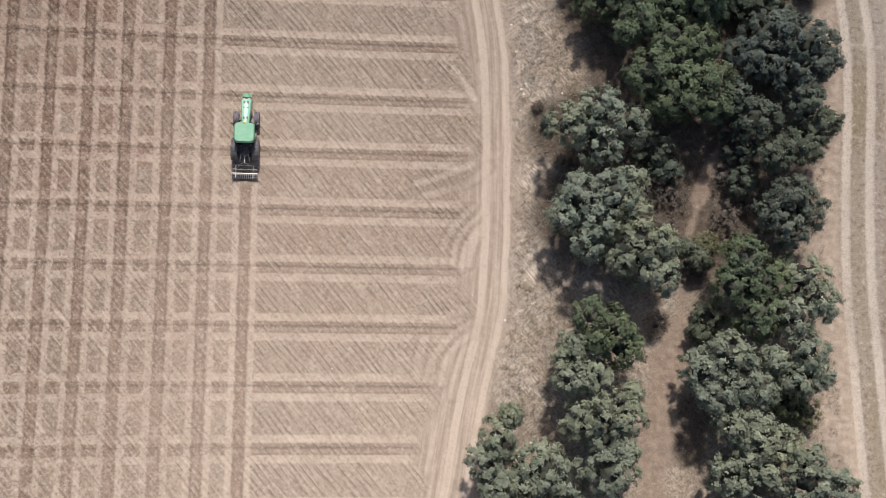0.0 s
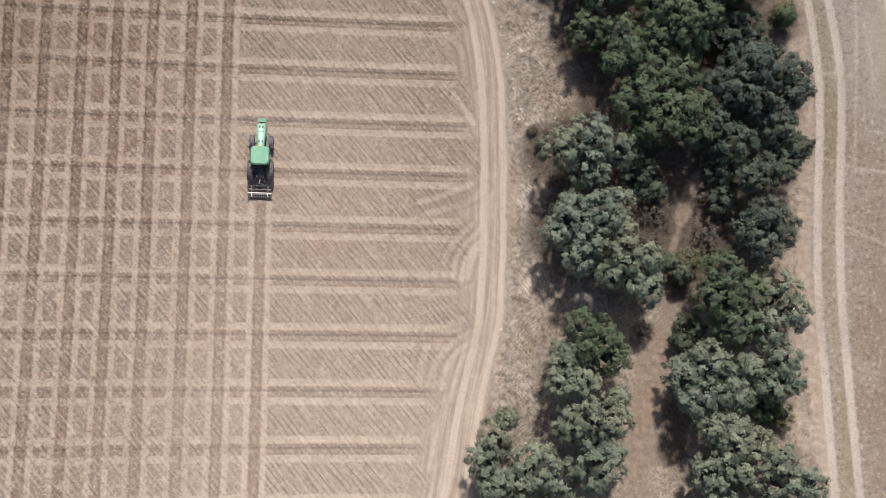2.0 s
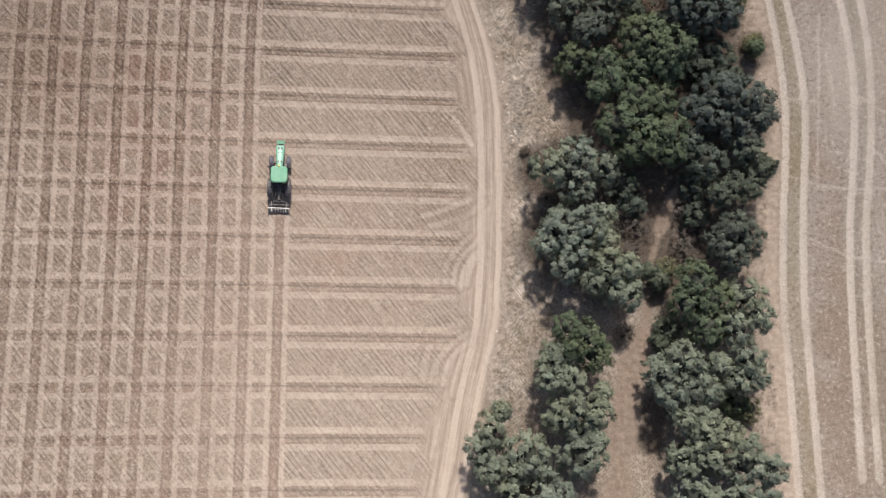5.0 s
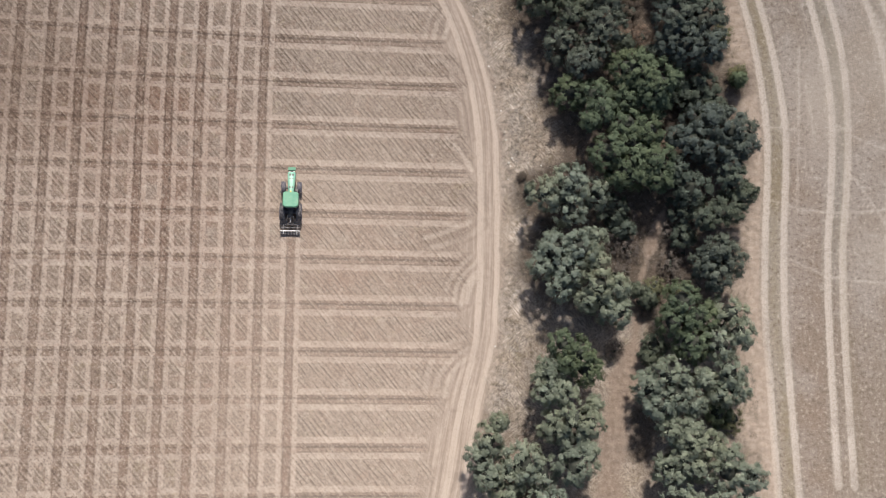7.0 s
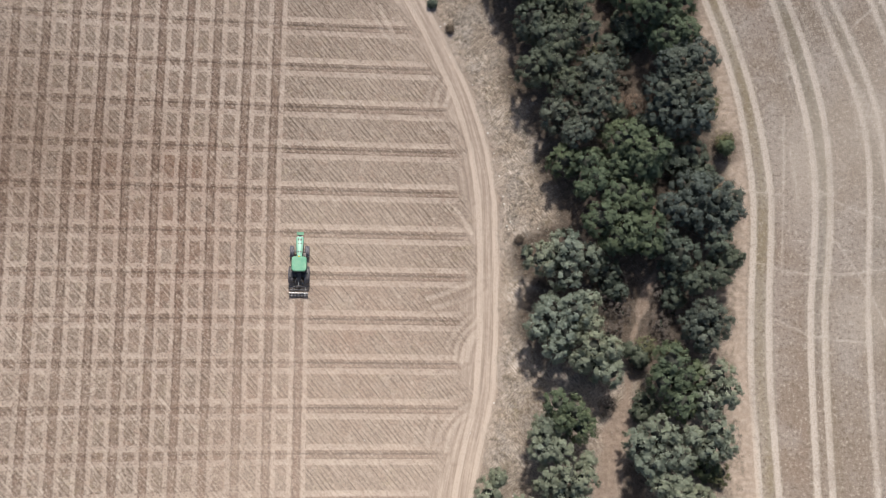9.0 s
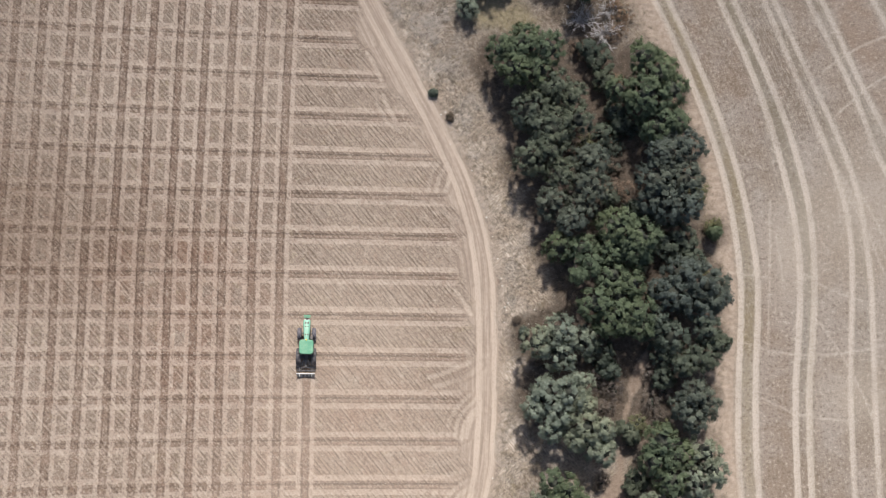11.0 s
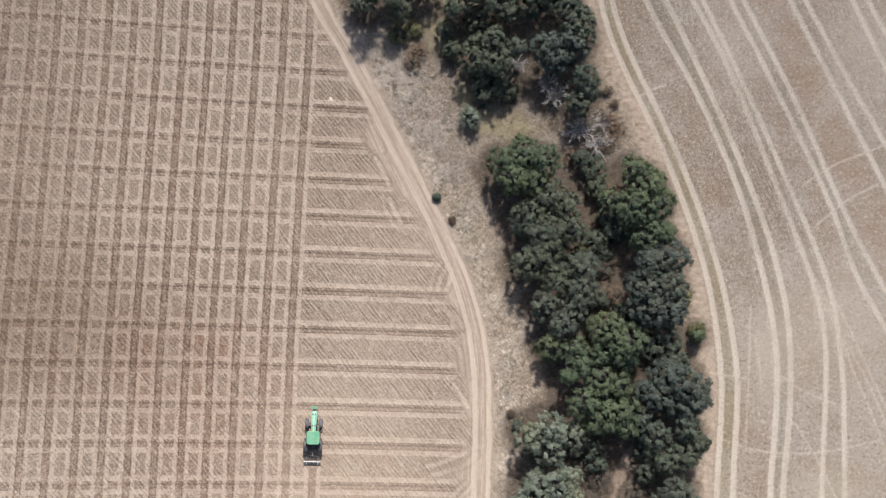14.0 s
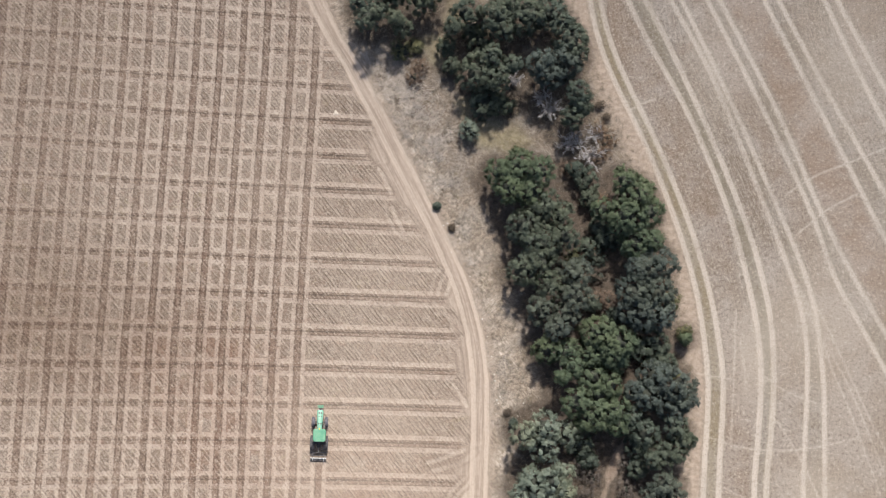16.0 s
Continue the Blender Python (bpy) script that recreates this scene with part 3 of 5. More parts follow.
# field edge: y, x of the outer side of the headland
EDGE = [(-60, -6), (-20, 2.4), (-12, 3.8), (-6, 5.4), (0, 5.9), (7, 6.0), (14, 6.0), (20, 5.5), (27, 3.7), (34, 0.6), (40, -2.6), (46, -5.8), (52, -9.0), (58, -12.3), (62, -15.0), (67, -17.5), (80, -24)]
# far field: y, x of its first wheel track
FAR = [(-60, 35), (-20, 34.2), (-9, 33.9), (-3, 33.5), (5, 33.8), (13, 34.5), (18, 34.5), (28, 33.3), (37, 30.7), (48, 26.6), (58, 21.5), (63, 19.6), (68, 18.6), (80, 17)]
PASS_X = [-13.1, -16.19, -19.41, -22.6, -25.97, -28.97, -31.86, -34.92, -37.95, -40.94, -43.89, -46.99, -49.79, -52.49, -55.5, -58.5, -61.5, -64.6]
PASS_BEND = [(-40, 0.2), (-19, 0.1), (3, 0.0), (20, -0.1), (40, 0.35), (57, 0.95), (64, 1.05), (80, 1.3)]
ROW_Y = [-30.3, -25.6, -20.8, -16.01, -11.22, -6.45, -1.64, 3.08, 7.93, 12.55, 17.35, 21.97, 26.77, 31.46, 36.19, 40.88, 45.44, 50.18, 54.86, 59.32, 63.9, 68.5]
ROW_END = [(-30, -3), (-20.8, -2.5), (-16.1, -2.0), (-11.4, -1.0), (-6.6, 2.0), (-1.9, 1.2), (2.8, 1.6), (7.7, 2.5), (12.4, 2.8), (17.3, 0.8), (22, 1.8), (26.8, -0.1), (31.5, -1.6), (36.2, -4.1), (40.9, -7.6), (45.4, -11.6), (50.2, -9.8), (54.8, -13.7), (59.3, -15.5), (70, -22)]
TRACTOR_X, TRACTOR_REAR = -16.27, 5.5
PATH_LINE = [(24, 9.6), (22.4, 6.0), (21.1, 2.2), (20.2, -0.6), (20.1, -4.9), (18.5, -9.5), (17.2, -14.9), (16.6, -24)]

# dark leaf mould with tree shade painted in, among the oaks: x, y, radius
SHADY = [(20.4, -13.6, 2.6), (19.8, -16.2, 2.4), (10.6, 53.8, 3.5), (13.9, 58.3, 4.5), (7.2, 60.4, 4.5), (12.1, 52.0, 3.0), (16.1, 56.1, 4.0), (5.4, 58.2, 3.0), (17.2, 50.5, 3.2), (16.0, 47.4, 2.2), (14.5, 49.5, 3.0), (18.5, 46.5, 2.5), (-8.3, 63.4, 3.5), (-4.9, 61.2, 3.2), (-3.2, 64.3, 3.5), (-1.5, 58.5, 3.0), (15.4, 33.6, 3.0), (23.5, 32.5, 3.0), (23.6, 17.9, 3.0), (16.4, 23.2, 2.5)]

# wheel tracks of the far field, as plan lines
FAR_TRACKS = [
    [(18.6, 68), (19.6, 63), (21.5, 57.6), (26.6, 47.6), (30.7, 37), (33.3, 28), (34.5, 18.4), (34.5, 13), (33.8, 5), (33.4, -3), (33.6, -9.4), (33.9, -24)],
    [(20.0, 68), (21.1, 63), (23.2, 57.6), (28.2, 47.6), (32.4, 37), (35, 28), (36.5, 18.4), (36.4, 13.3), (35.8, 6), (35.4, -3), (35.6, -9.4), (36, -24)],
    [(23.7, 68), (26.4, 62.3), (32.2, 52.3), (37.7, 38.6), (40.2, 28), (41.2, 22), (41.3, 16.4), (40.9, 10.6), (39.9, 2), (39.8, -20)],
    [(26.0, 68), (28.7, 63), (34.4, 50.8), (39.9, 37), (42.2, 28), (42.9, 22.3), (42.9, 16.4), (42.5, 10.7), (41.4, 2), (41.4, -20)],
    [(29.4, 68), (35.5, 57), (41, 42.4), (44.9, 32), (46.6, 26), (47.2, 21), (47, 15), (46.6, 9.4), (46.1, 2), (46.0, -20)],
    [(30.9, 68), (37, 55.4), (42.8, 41.7), (47, 31.3), (48.4, 25.4), (48.9, 19.6), (49.2, 15.2), (48.8, 2), (48.6, -20)],
    [(34.3, 68), (41.8, 53), (48.2, 38.8), (50.5, 30.6), (53.6, 24.8), (57.5, 17)],
    [(35.9, 68), (43.9, 52.3), (49.2, 38.8), (52.3, 32), (57.5, 22)],
    [(41.7, 68), (49, 53), (55.2, 39.6), (60, 29)], [(43.5, 68), (51.1, 53), (60, 36)],
    [(49.3, 68), (56, 53), (61, 43)], [(50.9, 68), (54.6, 60.6), (61, 48)], [(57.5, 68), (62, 60)],
]
THIN_TRACKS = [[(44.9, 32), (48, 25.4), (50, 18.9), (52.6, 12.5), (55.6, 2.8)], [(47, 29.8), (50.4, 22.5), (53.3, 15.4), (56.4, 8.4)],
               [(44.6, 41.3), (48.2, 43.9), (52.5, 45.6), (58, 48)], [(24.2, 52.6), (26.1, 53.6), (27.6, 54.1)], [(33, 17.5), (38, 16.8)], [(42.9, 12), (45.2, 8.6), (47.6, 3.6), (49, -1)], [(34, 9.5), (38, 8.2), (42, 7.9), (47, 8.3), (53, 10)], [(41, 18), (44, 15.6), (48, 14.2)],
               [(46, 36), (49.6, 39.4), (53.6, 41.5)], [(36.4, 3), (40.4, 1), (46, 0.6)], [(38.2, 26), (38.0, 20), (37.6, 14), (37.3, 8)], [(43.5, 34.2), (45.6, 29.8), (47.3, 25.4), (50.7, 19.6), (52.7, 15.4), (56, 6)], [(38.7, 22.2), (39.2, 18.5), (39.4, 14.9)]]

# wheel marks of the turns at the field's end
HEAD_LOOPS = [
    [(-1.8, 26.0), (-0.5, 25.0), (0.4, 23.8), (0.9, 22.5)], [(-2.1, 5.3), (0.3, 6.0), (2.6, 7.0)], [(-1.6, 4.2), (1.1, 4.9), (2.9, 5.7), (4.0, 6.8)],
    [(1.0, -1.5), (1.1, 0.1), (1.7, 1.2), (2.8, 2.2), (3.6, 3.2)], [(1.6, -1.8), (1.9, -0.2), (2.5, 0.9), (3.2, 1.6)], [(0.1, -0.2), (0.6, 1.1), (1.4, 2.1), (2.6, 3.2)],
    [(-1.0, -10.1), (-0.5, -8.6), (0.8, -7.3), (2.4, -6.3)], [(0.0, -11.1), (0.3, -9.5), (1.1, -8.1), (2.4, -7.0)], [(0.9, -12.2), (1.2, -10.0), (1.9, -8.2), (2.8, -6.8)],
    [(-2.1, -10.5), (-1.9, -8.9), (-1.4, -7.6)], [(1.0, 15.3), (2.0, 14.0), (2.8, 12.6)], [(2.1, 16.6), (1.9, 18.1), (1.7, 19.5), (1.0, 20.5)], [(3.3, 15.5), (3.5, 13.0)],
]
HEAD_LOOPS += [
    [(2.2, -1.5), (2.4, -0.2), (3.1, 1.0)], [(-1.5, -6.0), (0.3, -5.6), (1.9, -5.2)], [(-8.7, 38.9), (-8.1, 37.1), (-7.1, 35.4), (-5.4, 34.2)], [(-7.6, 38.7), (-7.0, 37.0), (-6.1, 35.6)],
    [(-2.3, 27.2), (-1.9, 29.1), (-1.1, 30.5)], [(-1.3, 27.2), (-0.9, 29.1), (0.0, 30.3)], [(-0.1, 27.2), (0.4, 29.0)], [(-14.2, 54.1), (-13.5, 52.1), (-13.4, 50.4)],
    [(-10.7, 49.1), (-9.1, 46.0), (-8.7, 44.9)], [(-9.6, 43.8), (-8.7, 42.4), (-7.9, 40.5)], [(-6.4, 26.0), (-4.0, 25.6), (-0.2, 25.4)], [(-1.6, 24.6), (0.5, 24.5), (1.9, 22.5)],
]
# matted dead branches and straw on the verge: x, y, radius
BRUSH = [(-12.0, 58.6, 1.8), (-9.3, 56.8, 2.6), (-7.2, 54.0, 3.0), (-5.0, 51.5, 2.6), (-2.6, 51.2, 2.0), (-5.0, 47.4, 2.2), (-2.4, 45.4, 2.2), (-1.4, 48.4, 1.8), (-1.0, 42.0, 1.6), (1.9, 31.5, 1.7), (3.4, 27.2, 1.2)]
# greenish dry grass in the clearings: x, y, radius
GREENISH = [(-1.5, 58.9, 2.2), (-2.6, 61.0, 1.8), (5.3, 49.6, 2.8), (8.2, 48.6, 2.6), (0.0, 65.0, 2.0), (2.0, 52.0, 1.6)]


def near(x, y, line, reach):
    """Distance from points to a plan line, worked out within reach only."""
    d = np.full(x.shape, 99.0)
    for (ax, ay), (bx, by) in zip(line, line[1:]):
        m = (x > min(ax, bx) - reach) & (x < max(ax, bx) + reach) & (y > min(ay, by) - reach) & (y < max(ay, by) + reach)
        if m.any():
            px, py, vx, vy = x[m] - ax, y[m] - ay, bx - ax, by - ay
            t = np.clip((px * vx + py * vy) / (vx * vx + vy * vy + 1e-9), 0, 1)
            d[m] = np.minimum(d[m], np.hypot(px - t * vx, py - t * vy))
    return d


def rounded(line, times=2):
    """Corner cutting, so that a plan line bends smoothly."""
    for _ in range(times):
        out = [line[0]]
        for (ax, ay), (bx, by) in zip(line, line[1:]):
            out += [(ax * 0.75 + bx * 0.25, ay * 0.75 + by * 0.25), (ax * 0.25 + bx * 0.75, ay * 0.25 + by * 0.75)]
        line = out + [line[-1]]
    return line


def step(v, a, b):
    t = np.clip((v - a) / (b - a), 0, 1)
    return t * t * (3 - 2 * t)


def blob(x, y, cx, cy, rx, ry):
    return np.exp(-(((x - cx) / rx) ** 2 + ((y - cy) / ry) ** 2))


def build_ground(oaks):
    out = np.array([4.0, 12, 30, 80, 200, 500, 1400])
    fx, fy = np.concatenate([np.arange(-62, -14, 0.24), np.arange(-14, 8, 0.15), np.arange(8, 62.01, 0.24)]), np.arange(-25, 71.01, 0.19)
    gx = np.concatenate([fx[0] - out[::-1], fx, fx[-1] + out])
    gy = np.concatenate([fy[0] - out[::-1], fy, fy[-1] + out])
    X, Y = np.meshgrid(gx, gy)
    x, y = X.ravel(), Y.ravel()
    a = {}
    e = along(EDGE, y) - x
    a["edge_in"] = e * 0.93
    f = x - along(FAR, y)
    a["far_edge"] = f * 0.95
    pb = x - along(PASS_BEND, y)
    a["pass_line"] = np.interp(-pb, [-p for p in PASS_X], np.arange(len(PASS_X)))
    rb = y + 0.019 * (x + 18)
    a["row_line"] = np.interp(rb, ROW_Y, np.arange(len(ROW_Y)))
    u = a["pass_line"]
    live = step(u, 1.45, 1.55) + (1 - step(u, 1.45, 1.55)) * step(u, 0.62, 0.68) * step(y, TRACTOR_REAR + 0.6, TRACTOR_REAR - 0.2)
    a["passes"] = live * step(a["edge_in"], 0.6, 2.0)
    stop = along(ROW_END, y) - x
    rows = step(stop, -0.6, 0.8) * step(a["edge_in"], 0.8, 2.2)
    a["rows"] = rows
    # soil tone by region; the lighter south end paints in backscattered sunlight
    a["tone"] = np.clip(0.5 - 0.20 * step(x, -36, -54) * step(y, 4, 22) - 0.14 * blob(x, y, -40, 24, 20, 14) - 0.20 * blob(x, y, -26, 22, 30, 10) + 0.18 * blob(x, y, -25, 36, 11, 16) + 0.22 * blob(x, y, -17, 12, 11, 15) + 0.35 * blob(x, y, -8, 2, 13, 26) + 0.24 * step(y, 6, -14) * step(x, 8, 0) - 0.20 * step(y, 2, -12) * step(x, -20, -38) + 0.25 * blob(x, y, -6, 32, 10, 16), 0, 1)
    # older, paler passes towards the far lower corner of the field
    a["faded"] = np.clip(0.7 * step(y, 8, -14) * step(x, -17, -22) + 0.4 * blob(x, y, -50, 4, 14, 18) + 0.7 * step(x, -34, -52) * step(y, 8, 26), 0, 1)
    a["red_soil"] = np.clip(blob(x, y, -27, 10, 9, 9) + 0.8 * blob(x, y, -30, 17, 8, 5) + 0.7 * blob(x, y, -12, 0, 7, 7) + 0.5 * blob(x, y, -9, 5, 6, 4) + 0.6 * blob(x, y, -22, -8, 5, 9) + 0.5 * blob(x, y, -36, 17, 9, 7) + 0.45 * blob(x, y, -6, -6, 8, 7), 0, 1)
    wig = np.sin(y * 0.9) * 0.25 + np.sin(y * 2.3 + 1) * 0.12
    head = step(stop + wig * 2, 0.4, -1.2) * step(a["edge_in"], -0.35, 0.15)
    head = np.maximum(head, 0.30 * step(stop + wig * 5 + np.sin(y * 1.33) * 1.2, 2.6, 0.2) * step(a["edge_in"], -0.35, 0.15))
    head = np.maximum(head, step(a["edge_in"] + wig, 3.1, 2.2) * step(a["edge_in"], -0.35, 0.15))
    a["headland"] = head * 0.9
    a["tilled"] = 1 - step(head, 0.0, 0.4)
    a["tilled"] *= step(e, 0.3, 1.5)
    verge = step(a["edge_in"] + wig * 1.2, 0.25, -0.35) * step(f, 0.0, -0.9)
    a["verge"] = verge
    a["margin"] = np.maximum(step(f, -4.5, -2.5), 0.45 * step(-e, 1.8, 0.3)) * verge
    a["edge_straw"] = verge * np.exp(-((-e - 1.4) / 2.0) ** 2)
    a["far_field"] = step(f, -0.9, 0.0)
    a["green_strip"] = np.exp(-((f - 0.95) / 0.34) ** 2) * 0.6 + 0.35 * np.exp(-((f - 8.0) / 0.5) ** 2)
    def far_x(i):
        line = sorted((py, px) for px, py in FAR_TRACKS[i])
        return np.interp(y, [p[0] for p in line], [p[1] for p in line])
    between = lambda i, j: step(x - far_x(i), 0.0, 1.2) * step(far_x(j) - x, 0.0, 1.2)
    a["far_brown"] = (between(7, 8) + 0.45 * between(1, 2) * step(y, 20, 44) + 0.5 * between(11, 12) + 0.35 * between(5, 6)) * step(y, 0, 24) + 0.75 * between(1, 2) * step(y, 26, 12)
    a["first_strip"] = step(x - far_x(0), 0.1, 0.6) * step(far_x(1) - x, 0.1, 0.6)
    a["far_low"] = step(y, 40, 12) * step(f, 0.0, 1.0)
    a["far_dark"] = sum(w * step(x - far_x(i), 0.0, 0.6) * step(far_x(j) - x, 0.0, 0.6) for i, j, w in ((0, 1, 0.9), (2, 3, 1.0), (4, 5, 0.6), (6, 7, 0.6), (8, 9, 0.5))) * step(y, -6, 10)
    a["pale"] = 0.35 * step(f, 8, 22) + blob(x, y, 47, 24, 7, 9) + 0.8 * blob(x, y, 40, 20, 2.5, 6) + 0.6 * blob(x, y, 52, 60, 5, 9) + 0.9 * blob(x, y, 47, 3.5, 4.5, 3.5) + 0.6 * blob(x, y, 35, 58, 4, 8)
    # leaf litter, spread and darkened to stand for shade round the crowns
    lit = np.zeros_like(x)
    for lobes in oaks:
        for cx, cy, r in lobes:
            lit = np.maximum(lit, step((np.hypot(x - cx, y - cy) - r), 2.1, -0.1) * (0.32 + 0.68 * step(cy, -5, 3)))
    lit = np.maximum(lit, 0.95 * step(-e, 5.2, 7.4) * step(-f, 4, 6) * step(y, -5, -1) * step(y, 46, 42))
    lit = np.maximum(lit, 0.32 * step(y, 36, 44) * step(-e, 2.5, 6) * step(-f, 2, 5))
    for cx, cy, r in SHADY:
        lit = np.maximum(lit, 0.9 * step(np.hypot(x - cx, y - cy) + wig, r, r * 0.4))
    d = near(x, y, rounded(PATH_LINE), 4)
    width = 0.20 + 1.3 * step(y, -3, -9)
    a["path"] = step(d + wig, width + 0.45, width * 0.5) * 0.85
    a["brush"] = np.max([step(np.hypot(x - cx, y - cy) + wig * 2, r * 1.25, r * 0.45) for cx, cy, r in BRUSH], 0) * step(-e, 0.2, 0.9)
    a["greenish"] = np.max([step(np.hypot(x - cx, y - cy) + wig * 2, r * 1.3, r * 0.4) for cx, cy, r in GREENISH], 0)
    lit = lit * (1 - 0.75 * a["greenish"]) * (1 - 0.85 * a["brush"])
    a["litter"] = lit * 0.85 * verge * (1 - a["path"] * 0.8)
    tr = np.zeros_like(x)
    for i, line in enumerate(FAR_TRACKS):
        tr = np.maximum(tr, step(near(x, y, rounded(line), 1.5), 0.60, 0.14) * (0.9 if i < 4 else 0.7))
    for line in THIN_TRACKS:
        tr = np.maximum(tr, 0.50 * step(near(x, y, rounded(line), 1.5), 0.36, 0.06))
    # the pair of wheel tracks that runs round the field, and two fainter pairs inside it
    for at, amount, half in ((0.45, 0.9, 0.42), (2.1, 1.0, 0.45), (1.2, 0.35, 0.3), (3.3, 0.22, 0.35), (4.4, 0.18, 0.3)):
        tr = np.maximum(tr, amount * step(np.abs(a["edge_in"] - at + wig * 0.12), half, half * 0.3) * step(-stop, -3, 1) if at > 3 else
                        np.maximum(tr, amount * step(np.abs(a["edge_in"] - at + wig * 0.12), half, half * 0.3)))
    # turning loops from the row ends into the headland: a pale wheel mark with a scraped edge
    ruts = np.zeros_like(x)
    for n, line in enumerate(HEAD_LOOPS):
        d = near(x, y, rounded(line), 1.4)
        tr = np.maximum(tr, (0.45, 0.58, 0.40)[n % 3] * step(d, 0.48, 0.12))
        ruts = np.maximum(ruts, 0.42 * step(np.abs(d - 0.50), 0.20, 0.04) * step(e, 0.5, 1.2))
    a["tracks"] = tr
    a["fresh"] = step(u, 1.48, 1.42) * step(u, 0.52, 0.58) * step(y, TRACTOR_REAR + 0.6, TRACTOR_REAR - 0.2) * a["tilled"]
    a["young"] = step(u, 8.0, 4.0) * step(y, 40, 14)
    a["ruts"] = ruts
    # real relief: furrows and ruts pressed into the soil, tussocks on the verge
    dv = np.abs((a["row_line"] + 0.5) % 1 - 0.5) * 4.72
    du = np.abs((u + 0.5) % 1 - 0.5) * 3.1
    z = gz(x, y)
    z = z - 0.04 * np.exp(-(dv / 0.25) ** 2) * rows * (1 - 0.7 * a["passes"]) + 0.03 * np.exp(-((dv - 0.4) / 0.2) ** 2) * rows - 0.03 * np.exp(-((dv - 0.8) / 0.25) ** 2) * rows
    z = z - 0.05 * np.exp(-((du - 0.78) / 0.25) ** 2) * a["passes"] + 0.04 * np.exp(-(du / 0.3) ** 2) * a["passes"] - 0.05 * tr
    nx, ny = len(gx), len(gy)
    lump = np.random.default_rng(2).normal(size=(ny, nx))
    soft = (lump + np.roll(lump, 1, 0) + np.roll(lump, 1, 1) + np.roll(lump, (1, 1), (0, 1))) / 2
    soft = (soft + np.roll(soft, -1, 0) + np.roll(soft, -1, 1) + np.roll(soft, (-1, -1), (0, 1))) / 2
    z = z + lump.ravel() * (0.008 + 0.010 * verge) + soft.ravel() * 0.018 * verge
    idx = np.arange(nx * ny).reshape(ny, nx)
    faces = np.stack([idx[:-1, :-1], idx[:-1, 1:], idx[1:, 1:], idx[1:, :-1]], -1).reshape(-1, 4)
    me = bpy.data.meshes.new("ground")
    me.vertices.add(nx * ny)
    me.vertices.foreach_set("co", np.stack([x, y, z], 1).astype(np.float32).ravel())
    me.loops.add(faces.size)
    me.loops.foreach_set("vertex_index", faces.astype(np.int32).ravel())
    me.polygons.add(len(faces))
    me.polygons.foreach_set("loop_start", np.arange(0, faces.size, 4, dtype=np.int32))
    me.polygons.foreach_set("loop_total", np.full(len(faces), 4, dtype=np.int32))
    me.polygons.foreach_set("use_smooth", np.ones(len(faces), bool))
    me.update(calc_edges=True)
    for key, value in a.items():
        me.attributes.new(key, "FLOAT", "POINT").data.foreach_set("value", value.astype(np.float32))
    me.materials.append(M_LAND)
    return tagged(new("ground", me), "dry tilled field, grassy verge and stubble field", "ground", kind="structure")


